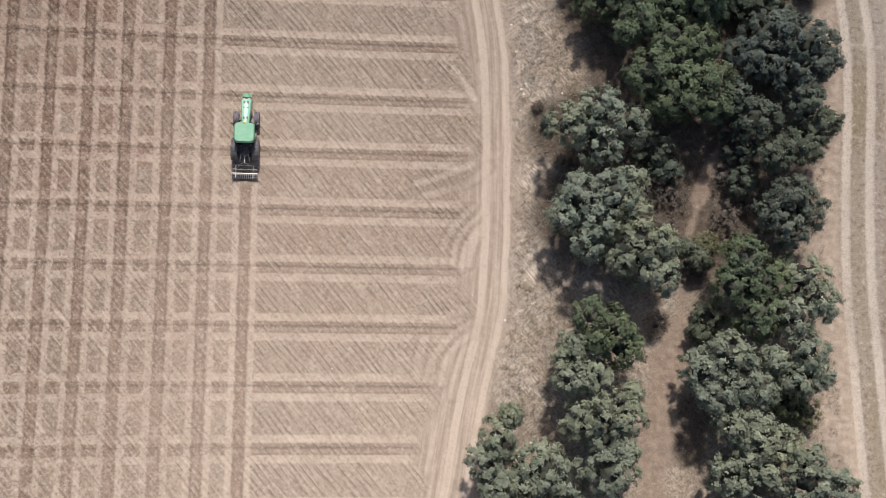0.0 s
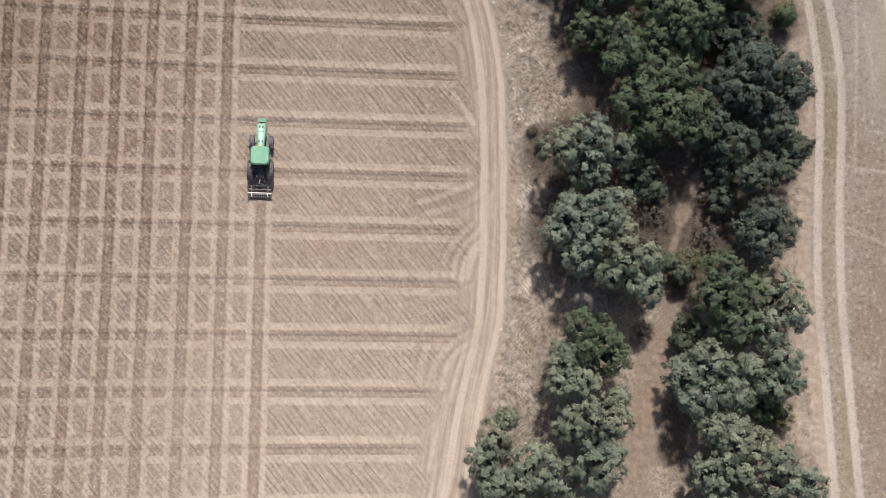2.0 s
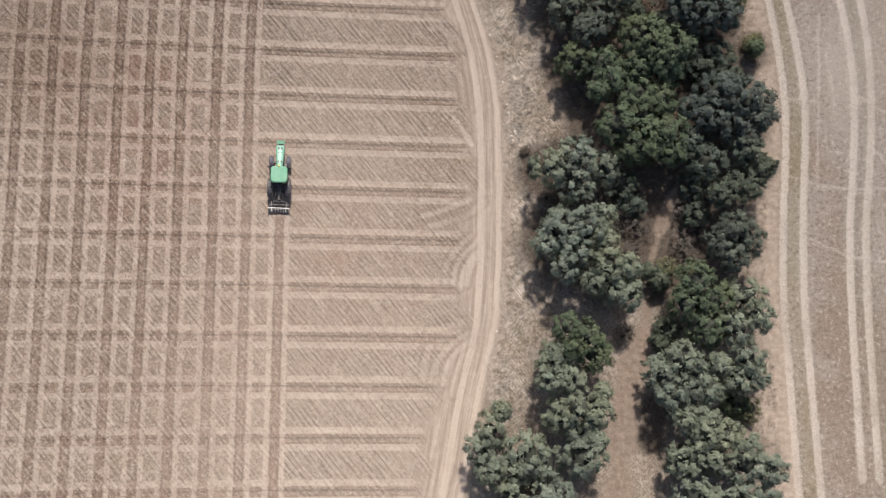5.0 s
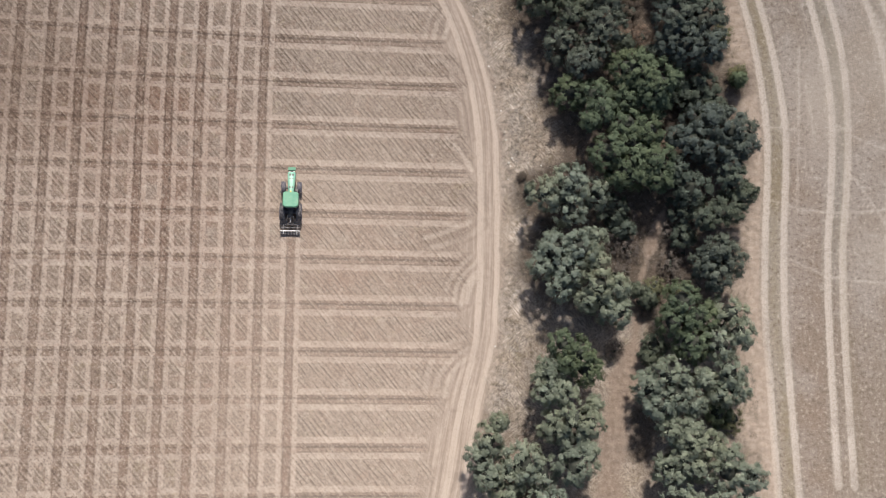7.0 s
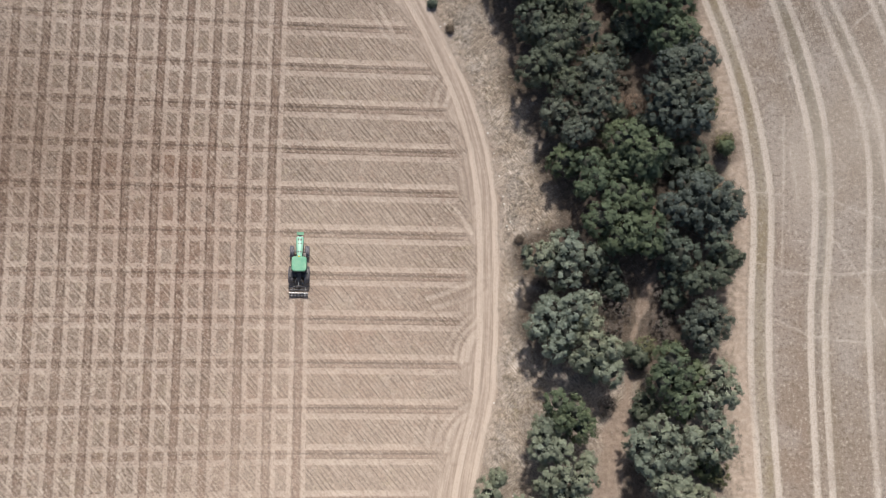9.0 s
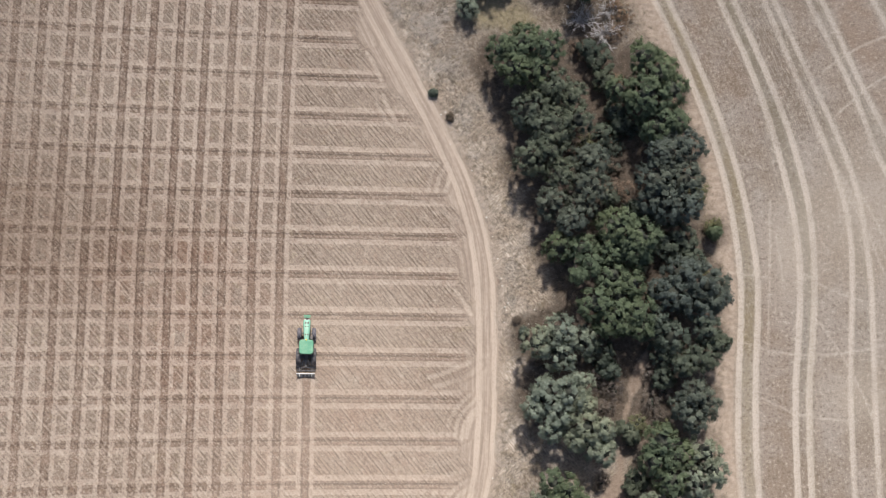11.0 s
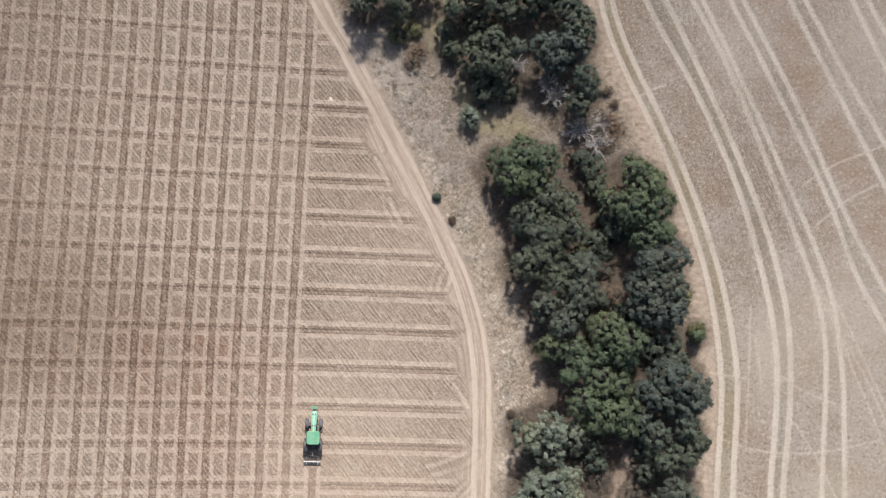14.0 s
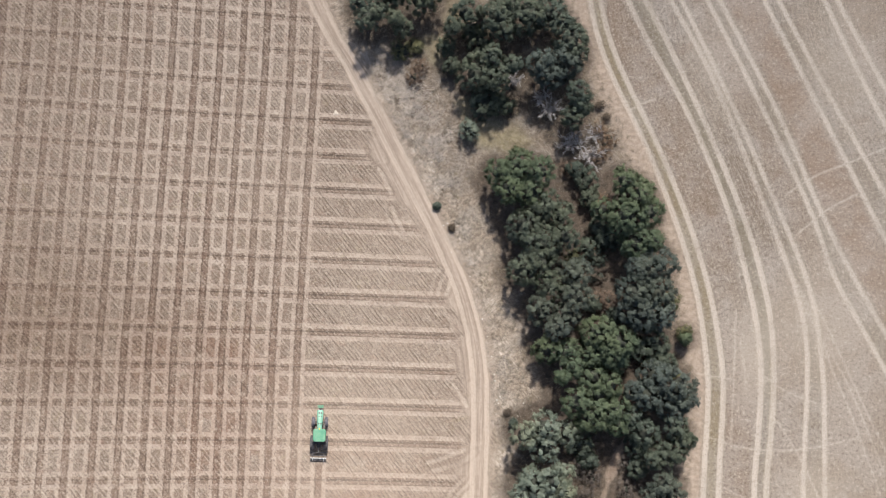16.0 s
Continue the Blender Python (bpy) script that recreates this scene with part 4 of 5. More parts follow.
# ---- oaks: plan lobes of each tree (x, y, radius) ----
OAKS = {
    'oakA': [(10.1, 9.8, 1.9), (12.6, 10.7, 2.2), (12.6, 8.2, 2.0), (15.5, 10.0, 1.6)],
    'oakB': [(16.8, 14.0, 2.2), (19.0, 12.3, 2.6), (21.7, 13.2, 2.3), (21.9, 11.4, 1.6), (19.5, 14.9, 1.9)],
    'oakC': [(27.0, 17.2, 2.5), (25.6, 15.1, 2.0), (29.5, 16.4, 2.2), (28.9, 13.9, 2.5), (30.5, 14.8, 1.5), (24.1, 15.6, 1.5)],
    'oakD': [(25.4, 10.2, 2.1), (23.9, 12.3, 1.6)],
    'oakDa': [(29.2, 11.1, 1.8), (30.5, 9.7, 1.3), (27.7, 7.7, 1.9), (29.3, 8.1, 1.6), (26.4, 7.2, 1.3)],
    'oakH': [(11.1, 3.9, 2.1), (13.6, 4.3, 2.0), (15.2, 5.0, 1.6), (9.7, 2.3, 1.5), (12.4, 1.9, 2.1), (15.3, 2.7, 1.4), (11.5, 0.3, 1.6)],
    'oakI': [(15.5, 0.5, 1.7), (16.3, -1.3, 2.1), (14.3, -1.1, 1.4), (17.4, -2.4, 1.5), (17.3, 0.3, 1.4)],
    'oakJ': [(27.6, 3.9, 2.0), (28.8, 3.0, 1.9), (26.4, 2.5, 1.7), (27.4, 1.2, 1.6)],
    'oakK': [(23.8, -1.1, 2.1), (22.9, -3.2, 1.9), (25.5, -2.8, 2.3), (24.9, -5.4, 2.2)],
    'oakKa': [(28.6, -2.4, 1.9), (29.3, -4.3, 1.7), (27.5, -5.4, 1.8)],
    'oakL': [(11.6, -5.4, 1.5), (12.2, -7.2, 1.3), (13.5, -6.3, 1.7), (14.1, -8.0, 1.8)],
    'oakLa': [(10.4, -7.8, 1.4), (10.6, -8.9, 1.8), (11.7, -10.2, 1.6), (9.9, -10.2, 1.4)],
    'oakM': [(10.7, -13.6, 1.7), (12.7, -12.7, 2.0), (14.2, -13.1, 1.6), (12.4, -14.8, 1.7), (14.7, -11.4, 0.9)],
    'oakN': [(5.3, -13.1, 1.1), (4.2, -14.8, 1.6), (3.3, -16.4, 1.6), (4.2, -18.1, 1.6)],
    'oakNa': [(7.6, -16.9, 2.2), (9.3, -18.1, 2.0), (6.3, -18.1, 1.6)],
    'oakNb': [(12.8, -17.3, 2.0), (14.1, -15.6, 1.1)],
    'oakNc': [(6.2, -20.6, 1.9), (8.4, -21.2, 1.9), (10.4, -20.6, 1.6)],
    'oakNd': [(16.2, -22.2, 1.6), (14.6, -22.8, 1.6)],
    'oakQb': [(22.6, -20.4, 1.9), (24.6, -21.0, 1.9)],
    'oakQc': [(27.2, -20.8, 1.9), (29.2, -21.2, 1.7)],
    'oakO': [(22.2, -8.4, 1.9), (20.4, -9.7, 1.9), (23.0, -10.2, 2.1), (21.2, -11.4, 1.6), (24.4, -11.0, 1.6), (22.4, -13.8, 1.4), (24.3, -13.5, 1.4)],
    'oakOa': [(25.8, -8.9, 1.2)],
    'oakP': [(28.2, -8.0, 1.8), (29.0, -9.9, 1.6), (27.5, -10.1, 1.6)],
    'oakQ': [(24.0, -15.0, 1.6), (26.3, -15.4, 1.6), (23.5, -16.4, 1.6), (22.1, -17.7, 1.8), (25.1, -17.3, 2.0)],
    'oakQa': [(27.8, -16.0, 1.5), (27.6, -17.6, 2.0), (29.7, -18.0, 1.6)],
    'oakR': [(-11.1, 63.2, 1.9), (-9.9, 64.3, 1.7), (-12.3, 65.4, 1.7)],
    'oakRa': [(-6.6, 62.4, 1.5), (-7.5, 63.2, 1.2)],
    'oakRb': [(-4.6, 66.0, 1.9), (-2.9, 66.8, 1.7)],
    'oakRc': [(-8.6, 66.2, 2.0), (-6.9, 66.8, 1.6)],
    'oakS': [(1.7, 64.5, 2.2), (-0.1, 62.6, 1.3), (5.8, 63.9, 2.5), (6.6, 62.0, 1.6)],
    'oakSa': [(9.9, 64.4, 2.7), (12.8, 64.8, 2.5), (7.6, 65.8, 2.1)],
    'oakT': [(15.5, 61.1, 2.5), (14.7, 63.3, 1.6), (16.3, 59.6, 1.9)],
    'oakU': [(3.3, 56.7, 2.7), (5.2, 58.6, 1.7), (6.0, 55.6, 2.1), (8.0, 57.6, 1.3)],
    'oakV': [(11.8, 57.6, 2.2), (14.8, 58.1, 2.5), (13.0, 56.5, 2.1)],
    'oakVa': [(16.6, 53.9, 1.8), (15.9, 50.9, 1.7), (17.3, 52.3, 1.3)],
    'oakW': [(6.5, 43.4, 2.2), (9.1, 44.2, 2.6), (11.7, 43.5, 2.2), (7.7, 41.2, 2.1), (10.6, 40.9, 2.4)],
    'oakWa': [(12.5, 39.1, 2.4), (9.9, 36.4, 2.6), (14.3, 38.0, 2.2), (12.2, 34.3, 2.8), (15.1, 35.1, 1.9)],
    'oakX': [(22.7, 42.6, 1.9), (24.5, 40.4, 2.8), (25.9, 38.6, 2.2), (23.1, 37.8, 2.8), (19.8, 38.8, 1.6), (24.5, 34.5, 2.4), (26.3, 34.9, 1.6)],
    'oakY': [(9.6, 30.6, 2.2), (11.8, 31.7, 2.0), (13.3, 28.8, 2.2)],
    'oakYa': [(16.6, 30.4, 2.4), (16.6, 27.4, 2.2), (15.5, 24.9, 2.0), (12.2, 25.6, 2.2), (14.1, 23.4, 1.7)],
    'oakZ': [(25.2, 30.9, 2.4), (27.4, 32.0, 2.3), (23.8, 28.3, 2.2), (27.0, 28.0, 2.6), (24.5, 25.5, 2.6), (27.4, 25.2, 2.0)],
    'oakZa': [(19.5, 22.8, 2.6), (21.6, 21.4, 2.8), (19.1, 20.3, 2.2), (21.6, 19.7, 2.2)],
    'oakZb': [(13.0, 20.6, 2.0), (15.5, 20.2, 2.0), (16.3, 18.5, 1.6), (14.8, 17.2, 1.1)],
    'oakZc': [(18.8, 17.1, 2.2), (20.9, 16.3, 1.7)],
}
YOUNG = {
    'lowA': [(17.6, 8.1, 2.0), (18.7, 6.3, 1.4)],
    'lowB': [(24.8, 8.1, 1.9), (24.9, 5.4, 1.6)],
    'lowD': [(27.2, 21.3, 2.4), (25.0, 20.6, 2.1)],
    'lowE': [(4.6, 53.0, 2.4), (6.9, 52.7, 1.7)],
    'lowF': [(18.3, 42.8, 1.9), (16.8, 44.2, 1.4)],
    'lowH': [(21.5, -5.8, 1.6), (20.8, -7.0, 1.0)],
    'lowJ': [(18.4, 33.7, 1.8), (19.8, 36.7, 1.5)],
    'lowK': [(21.0, -1.1, 1.2), (19.9, -0.2, 0.8)],
    'lowL': [(3.7, 61.4, 1.9), (2.5, 62.9, 1.5)],
    'lowM': [(31.2, 22.2, 0.9)],
    'lowN': [(27.6, -12.7, 1.6)],
    'lowP': [(18.7, 40.3, 1.5), (20.6, 35.2, 1.5)],
    'lowQ': [(22.1, 24.9, 1.3), (19.1, 26.3, 1.3)],
    'lowZB': [(-0.8, 60.5, 1.6), (-0.1, 57.9, 1.3)],
    'lowX': [(28.8, 19.0, 1.6), (27.2, 17.8, 1.5)],
}

KIND = {"oakZ": "b", "oakC": "b", "oakJ": "b", "oakYa": "b", "oakV": "b", "oakA": "p", "oakH": "p", "oakI": "p", "oakB": "g", "oakZa": "g", "oakZb": "g", "oakL": "g", "oakK": "g", "oakX": "g", "oakW": "g", "oakZc": "g"}
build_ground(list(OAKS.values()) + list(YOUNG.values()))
LABEL = {"b": "holm oak with a blue-grey clumped crown in the tree belt", "e": "holm oak with a grey-green rounded crown in the tree belt", "g": "oak with a mid-green clumped crown in the tree belt", "p": "holm oak with a pale grey-green crown in the tree belt"}
LEAF = {"b": M_BLUE_OAK, "e": M_GREY_OAK, "g": M_GREEN_OAK, "p": M_PALE_OAK}
for n, (key, lobes) in enumerate(OAKS.items()):
    # southern oaks default to paler leaves, with haze and lit fronts in the colour
    kind = KIND.get(key, "p" if min(l[1] for l in lobes) < 1.5 else "e")
    ob = oak("holm_oak", 100 + n, lobes, LABEL[kind], LEAF[kind], spread=1.10 if kind == "p" else 1.06)
    tagged(ob, group="oaks of the tree belt")
for n, lobes in enumerate(YOUNG.values()):
    tagged(oak("young_oak", 200 + n, lobes, "low young oak in the shade of taller oaks", M_GREEN_OAK if n in (9, 10) else M_GREY_OAK, low=3.0), group="young oaks of the tree belt")


# ---- bushes and low growth ----
def bush(seed, x, y, r, tall, label, leaf, name="bush", dens=12.0, per_clump=240):
    rng = np.random.default_rng(seed)
    thing = tagged(new(name), label, "bush")
    thing.location = (x, y, float(gz(x, y)))
    for _ in range(5):
        e = rng.normal(size=2) * r * 0.35
        bm = bmesh.new()
        tube(bm, [(e[0] * 0.1, e[1] * 0.1, -0.1), (e[0] * 0.6, e[1] * 0.6, tall * 0.5), (e[0], e[1], tall * 0.9)], [0.05, 0.035, 0.012], 5)
        part("stem", bm, M_BARK, thing, smooth=True)
    lobes = [(rng.normal() * r * 0.3, rng.normal() * r * 0.3, tall * 0.5, r * rng.uniform(0.55, 0.8), tall * 0.5) for _ in range(3)]
    ob = new("foliage", quads_mesh("foliage", crown_leaves(rng, lobes, per_clump, dens, (0.10, 0.18), (0.32, 0.55), 10), leaf))
    ob.parent = thing
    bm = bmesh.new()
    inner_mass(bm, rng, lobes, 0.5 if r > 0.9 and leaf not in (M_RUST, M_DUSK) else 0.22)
    part("inner_foliage", bm, M_SHADED_TWIG, thing, smooth=True)
    return thing


DARK_BUSH = "small dark green bush on the grassy verge"
for n, (x, y, r, tall) in enumerate(((8.3, 11.9, 0.45, 0.5), (-1.7, 39.0, 0.42, 0.6), (0.4, 36.2, 0.48, 0.5), (20.3, 52.9, 0.6, 0.9), (20.9, 51.6, 0.55, 0.8), (9.0, 10.6, 0.6, 1.2), (3.2, 53.2, 0.8, 1.8))):
    tagged(bush(300 + n, x, y, r, tall, DARK_BUSH if n not in (0, 2, 3, 4) else "small dark brown half-dry bush on the verge", M_GREY_OAK if n not in (0, 2, 3, 4) else M_DRYDARK, per_clump=240 if n not in (0, 2, 3, 4) else 80), group="bushes on the verge")
for n, (x, y, r, tall) in enumerate(((19.0, 4.3, 1.7, 1.6), (17.4, 4.8, 1.2, 1.3), (23.3, 2.4, 1.5, 1.6), (20.4, 26.8, 1.8, 3.0), (23.5, 14.7, 1.2, 2.6), (20.5, 40.0, 1.3, 2.2), (17.4, -6.4, 1.2, 1.2), (15.8, 44.3, 1.4, 1.4), (18.7, 33.2, 1.5, 2.0), (25.0, 3.6, 1.3, 1.4), (24.2, 6.2, 1.5, 1.5), (18.4, 6.9, 1.5, 1.6), (16.6, 8.0, 1.4, 1.5), (23.9, 0.7, 1.0, 1.2), (17.9, 1.8, 1.1, 1.2), (21.3, -2.4, 0.9, 1.0), (10.3, 7.2, 0.9, 1.0), (-4.9, 56.6, 1.5, 1.6), (-4.2, 57.9, 1.2, 1.4), (21.2, 48.6, 1.7, 1.3), (20.2, 46.3, 1.5, 1.2), (19.6, 50.0, 1.3, 1.2))):
    tagged(bush(330 + n, x, y, r, tall, "half-bare brown bush between the oaks", M_RUST if y > 12 else M_DUSK, dens=9.0, per_clump=110), group="bushes between the oaks")
for n, (x, y, r, tall) in enumerate(((22.4, -0.2, 1.6, 2.0), (29.3, 26.6, 1.5, 3.0), (31.4, 23.2, 1.1, 1.8), (28.6, -13.2, 1.4, 2.0), (16.2, 31.9, 1.5, 4.2), (30.6, 17.0, 0.8, 1.2), (24.5, -0.6, 1.2, 1.6), (-6.9, 59.6, 1.6, 1.5), (-5.2, 60.6, 1.2, 1.2))):
    tagged(bush(360 + n, x, y, r, tall, "olive-yellow bush at the edge of the oaks", M_OLIVE, dens=10.0, per_clump=220), group="bushes at the belt's edge")
# bushes added to darken a gap that only lies in shade
for n, (x, y, r, tall) in enumerate(((20.4, 32.6, 1.7, 1.6), (19.7, 30.4, 1.4, 1.4), (21.6, 34.6, 1.3, 1.5), (20.2, 35.6, 1.2, 1.3))):
    tagged(bush(380 + n, x, y, r, tall, "added low dark bush standing for shade in a gap between the oaks", M_DRYDARK if n % 2 else M_GREY_OAK, dens=9.0, per_clump=120), group="bushes between the oaks")
bush(390, 2.5, 49.3, 1.75, 2.9, "round blue-grey shrub standing alone on dry grass", M_PALE_OAK, "shrub")


def dead_shrub(x, y, seed, reach, tall):
    """A leafless bleached shrub: crooked stems that fork into fine twigs."""
    rng = np.random.default_rng(seed)
    thing = tagged(new("dead_shrub"), "leafless shrub of bleached grey crooked branches", "shrub", "dead shrubs")
    thing.location = (x, y, float(gz(x, y)))
    for i in range(18):
        t = i * 2.4 + rng.uniform(-0.4, 0.4)
        ln = reach * rng.uniform(0.5, 1.0)
        rise = tall * rng.uniform(0.45, 1.0)
        bm = bmesh.new()
        pts = [Vector((rng.normal() * 0.15, rng.normal() * 0.15, -0.1))]
        for k in range(1, 6):
            u = k / 5
            pts.append(Vector((math.cos(t + 0.35 * u), math.sin(t + 0.35 * u), 0)) * ln * u ** 1.3 + Vector((rng.normal() * 0.13, rng.normal() * 0.13, rise * u ** 0.7)))
        tube(bm, pts, [0.055, 0.048, 0.040, 0.030, 0.022, 0.010], 5)
        for p, q in zip(pts[1:], pts[2:] + [pts[-1]]):
            for _ in range(4):
                w = (q - p).normalized() if q != p else Vector((math.cos(t), math.sin(t), 0.3))
                w = (w + Vector(rng.normal(size=3)) * 0.65).normalized() * ln * rng.uniform(0.18, 0.42)
                m = p + w * 0.5 + Vector(rng.normal(size=3)) * 0.05
                tube(bm, [p, m, p + w], [0.022, 0.016, 0.007], 4)
                tube(bm, [m, m + (w + Vector(rng.normal(size=3)) * 0.4) * 0.45], [0.013, 0.006], 3)
        part("branch", bm, M_DEAD, thing, smooth=True)
    return thing


for n, (x, y, reach, tall) in enumerate(((12.2, 53.9, 1.6, 3.2), (13.3, 52.2, 1.6, 3.2), (16.2, 47.8, 2.0, 2.4), (18.7, 46.0, 2.0, 2.2), (8.4, 56.2, 1.2, 3.0), (19.6, 49.0, 1.5, 1.4))):
    dead_shrub(x, y, 700 + n, reach, tall)


# ---- dry grass: tussocks over the verge, one mass ----
def dry_grass():
    rng = np.random.default_rng(11)
    n = 52000
    x, y = rng.uniform(-20, 36, n), rng.uniform(-24, 70, n)
    e, f = along(EDGE, y) - x, x - along(FAR, y)
    path = near(x, y, rounded(PATH_LINE), 3) > 1.2
    clumpy = np.sin(x * 1.9 + np.sin(y * 1.3) * 2) * np.sin(y * 1.7 + np.sin(x) * 2) + rng.normal(size=n) * 0.6
    m = (e < -0.4) & (f < -1.8) & path & ((e > -5.5) | (f > -4.0) | (y > 47)) & (clumpy > -0.2)
    x, y = x[m], y[m]
    n = len(x)
    out = []
    for _ in range(5):
        px, py = x + rng.normal(size=n) * 0.12, y + rng.normal(size=n) * 0.12
        c = np.stack([px, py, gz(px, py) + 0.10], 1)
        nrm = unit(np.stack([rng.normal(size=n), rng.normal(size=n), np.full(n, 0.9)], 1))
        out.append(leaves(rng, c, nrm, rng.uniform(0.20, 0.45, n), 0.11))
    tagged(new("dry_grass", quads_mesh("dry_grass", np.concatenate(out), M_STRAW)), "dry straw-coloured grass tussocks on the verge", "grass", kind="stuff")


dry_grass()


# ---- stones along the field edge ----
def stone(seed, x, y, size):
    rng = np.random.default_rng(seed)
    bm = bmesh.new()
    bmesh.ops.create_icosphere(bm, subdivisions=2, radius=1)
    off, sc = Vector(rng.uniform(-9, 9, 3)), rng.uniform(0.7, 1.2, 3) * size
    for v in bm.verts:
        w = 1 + 0.35 * noise.noise(v.co * 1.6 + off)
        v.co = Vector((v.co.x * sc[0] * w, v.co.y * sc[1] * w, v.co.z * sc[2] * 0.6 * w))
    ob = part("stone", bm, M_STONE, None, "pale limestone fieldstone lying at the field edge")
    ob.matrix_world = slope_pose(x, y, rng.uniform(0, 360), size * 0.25)
    return tagged(ob, category="stone", group="fieldstones")


for n, (x, y, s) in enumerate(((6.8, 13.4, 0.24), (7.2, 13.9, 0.2), (7.0, 13.0, 0.14), (6.5, 15.9, 0.16), (6.4, 16.7, 0.12), (6.0, 19.1, 0.14), (10.3, 13.1, 0.16), (7.2, -15.9, 0.2), (7.5, -15.4, 0.16), (5.2, -6.1, 0.15),
                               (2.6, -9.3, 0.11), (-8.9, -9.9, 0.11), (-3.9, -12.0, 0.09), (-0.7, 36.4, 0.18), (0.4, 32.8, 0.13), (4.7, 24.0, 0.16), (5.4, 21.7, 0.12), (3.0, 29.6, 0.14), (6.7, 11.6, 0.12), (8.9, 13.4, 0.12), (-0.2, 36.7, 0.14), (9.6, 11.4, 0.13))):
    stone(500 + n, x, y, s * 0.65)


def brushwood():
    """Pale dead branches, twigs and straw matted along the verge, one mass."""
    rng = np.random.default_rng(71)
    out = []
    for cx, cy, r in BRUSH:
        for _ in range(int(1.7 * r * r)):
            # one heap: bent sticks that fan from a common lie
            hx, hy, lie = cx + rng.normal() * r * 0.6, cy + rng.normal() * r * 0.6, rng.uniform(0, math.pi)
            m = int(rng.integers(10, 48))
            x, y = hx + rng.normal(size=m) * 0.42, hy + rng.normal(size=m) * 0.42
            keep = x - along(EDGE, y) > 0.5
            x, y = x[keep], y[keep]
            m = len(x)
            c = np.stack([x, y, gz(x, y) + rng.uniform(0.05, 0.30, m)], 1)
            t = lie + rng.normal(size=m) * 0.45
            for _ in range(2):
                ax = np.stack([np.cos(t), np.sin(t), rng.normal(size=m) * 0.15], 1)
                ln = rng.uniform(0.25, 0.80, m)
                nrm = unit(np.stack([rng.normal(size=m) * 0.35, rng.normal(size=m) * 0.35, np.ones(m)], 1))
                out.append(leaves(rng, c, nrm, ln, 0.065, ax))
                c, t = c + ax * (ln * 0.8)[:, None], t + rng.normal(size=m) * 0.6
    ob = new("brushwood", quads_mesh("brushwood", np.concatenate(out), M_BRUSH))
    tagged(ob, "matted pale grey dead branches lying on the verge", "brushwood", kind="stuff")


brushwood()


def pale_heap(x, y):
    """A small three-cornered spill of pale lime on the soil."""
    bm = bmesh.new()
    rng = np.random.default_rng(61)
    n = 27
    rim = []
    for i in range(n):
        t = 2 * math.pi * i / n
        r = 0.36 / max(0.5, math.cos((t + 0.3) % (2 * math.pi / 3) - math.pi / 3)) * rng.uniform(0.8, 1.1)
        rim.append(bm.verts.new((r * math.cos(t), r * math.sin(t), -0.06)))
    mid = [bm.verts.new((v.co.x * 0.55 + rng.normal() * 0.03, v.co.y * 0.55 + rng.normal() * 0.03, 0.05 + rng.normal() * 0.012)) for v in rim]
    top = bm.verts.new((0.05, 0.02, 0.12))
    for i in range(n):
        j = (i + 1) % n
        bm.faces.new((rim[i], rim[j], mid[j], mid[i]))
        bm.faces.new((mid[i], mid[j], top))
    ob = part("lime_heap", bm, M_LIME, None, "small pale heap of lime on tilled soil", smooth=True)
    ob.matrix_world = slope_pose(x, y, 0, 0.0)
    tagged(ob, category="heap")


pale_heap(-15.5, 51.2)


# ---- tractor with a rear cultivator, nose along +y ----
def wheel(thing, x, y, dia, wide, name):
    r = dia / 2
    hub = tagged(new(name), "black tyre with raised lugs on a yellow rim")
    hub.parent = thing
    hub.location = (x, y, r)
    w = wide / 2
    part("tyre", lathe([(r * 0.56, -w * 0.9), (r * 0.72, -w), (r * 0.93, -w * 0.94), (r * 0.965, -w * 0.6), (r * 0.965, w * 0.6), (r * 0.93, w * 0.94), (r * 0.72, w), (r * 0.56, w * 0.9)], 36), M_TYRE, hub, smooth=True)
    lugs = bmesh.new()
    count = 20
    for i in range(count * 2):
        side = 1 if i % 2 else -1
        t = math.pi * i / count
        b = box(w * 1.02, 0.075, 0.07, (0, 0, 0), 0.008)
        bmesh.ops.transform(b, matrix=Matrix.Rotation(t, 4, "X") @ pose(side * w * 0.46, 0, r * 0.97, 0, 0, side * 32), verts=b.verts)
        me = bpy.data.meshes.new("lug")
        b.to_mesh(me)
        b.free()
        lugs.from_mesh(me)
        bpy.data.meshes.remove(me)
    part("tread", lugs, M_TYRE, hub)
    s = 1 if x > 0 else -1
    part("rim", lathe([(r * 0.57, s * w * 0.86), (r * 0.52, s * w * 0.80), (r * 0.50, s * w * 0.3), (r * 0.2, s * w * 0.2), (r * 0.18, s * w * 0.5), (0.0, s * w * 0.52)], 28), M_YELLOW, hub, "yellow steel rim", smooth=True)
    return hub


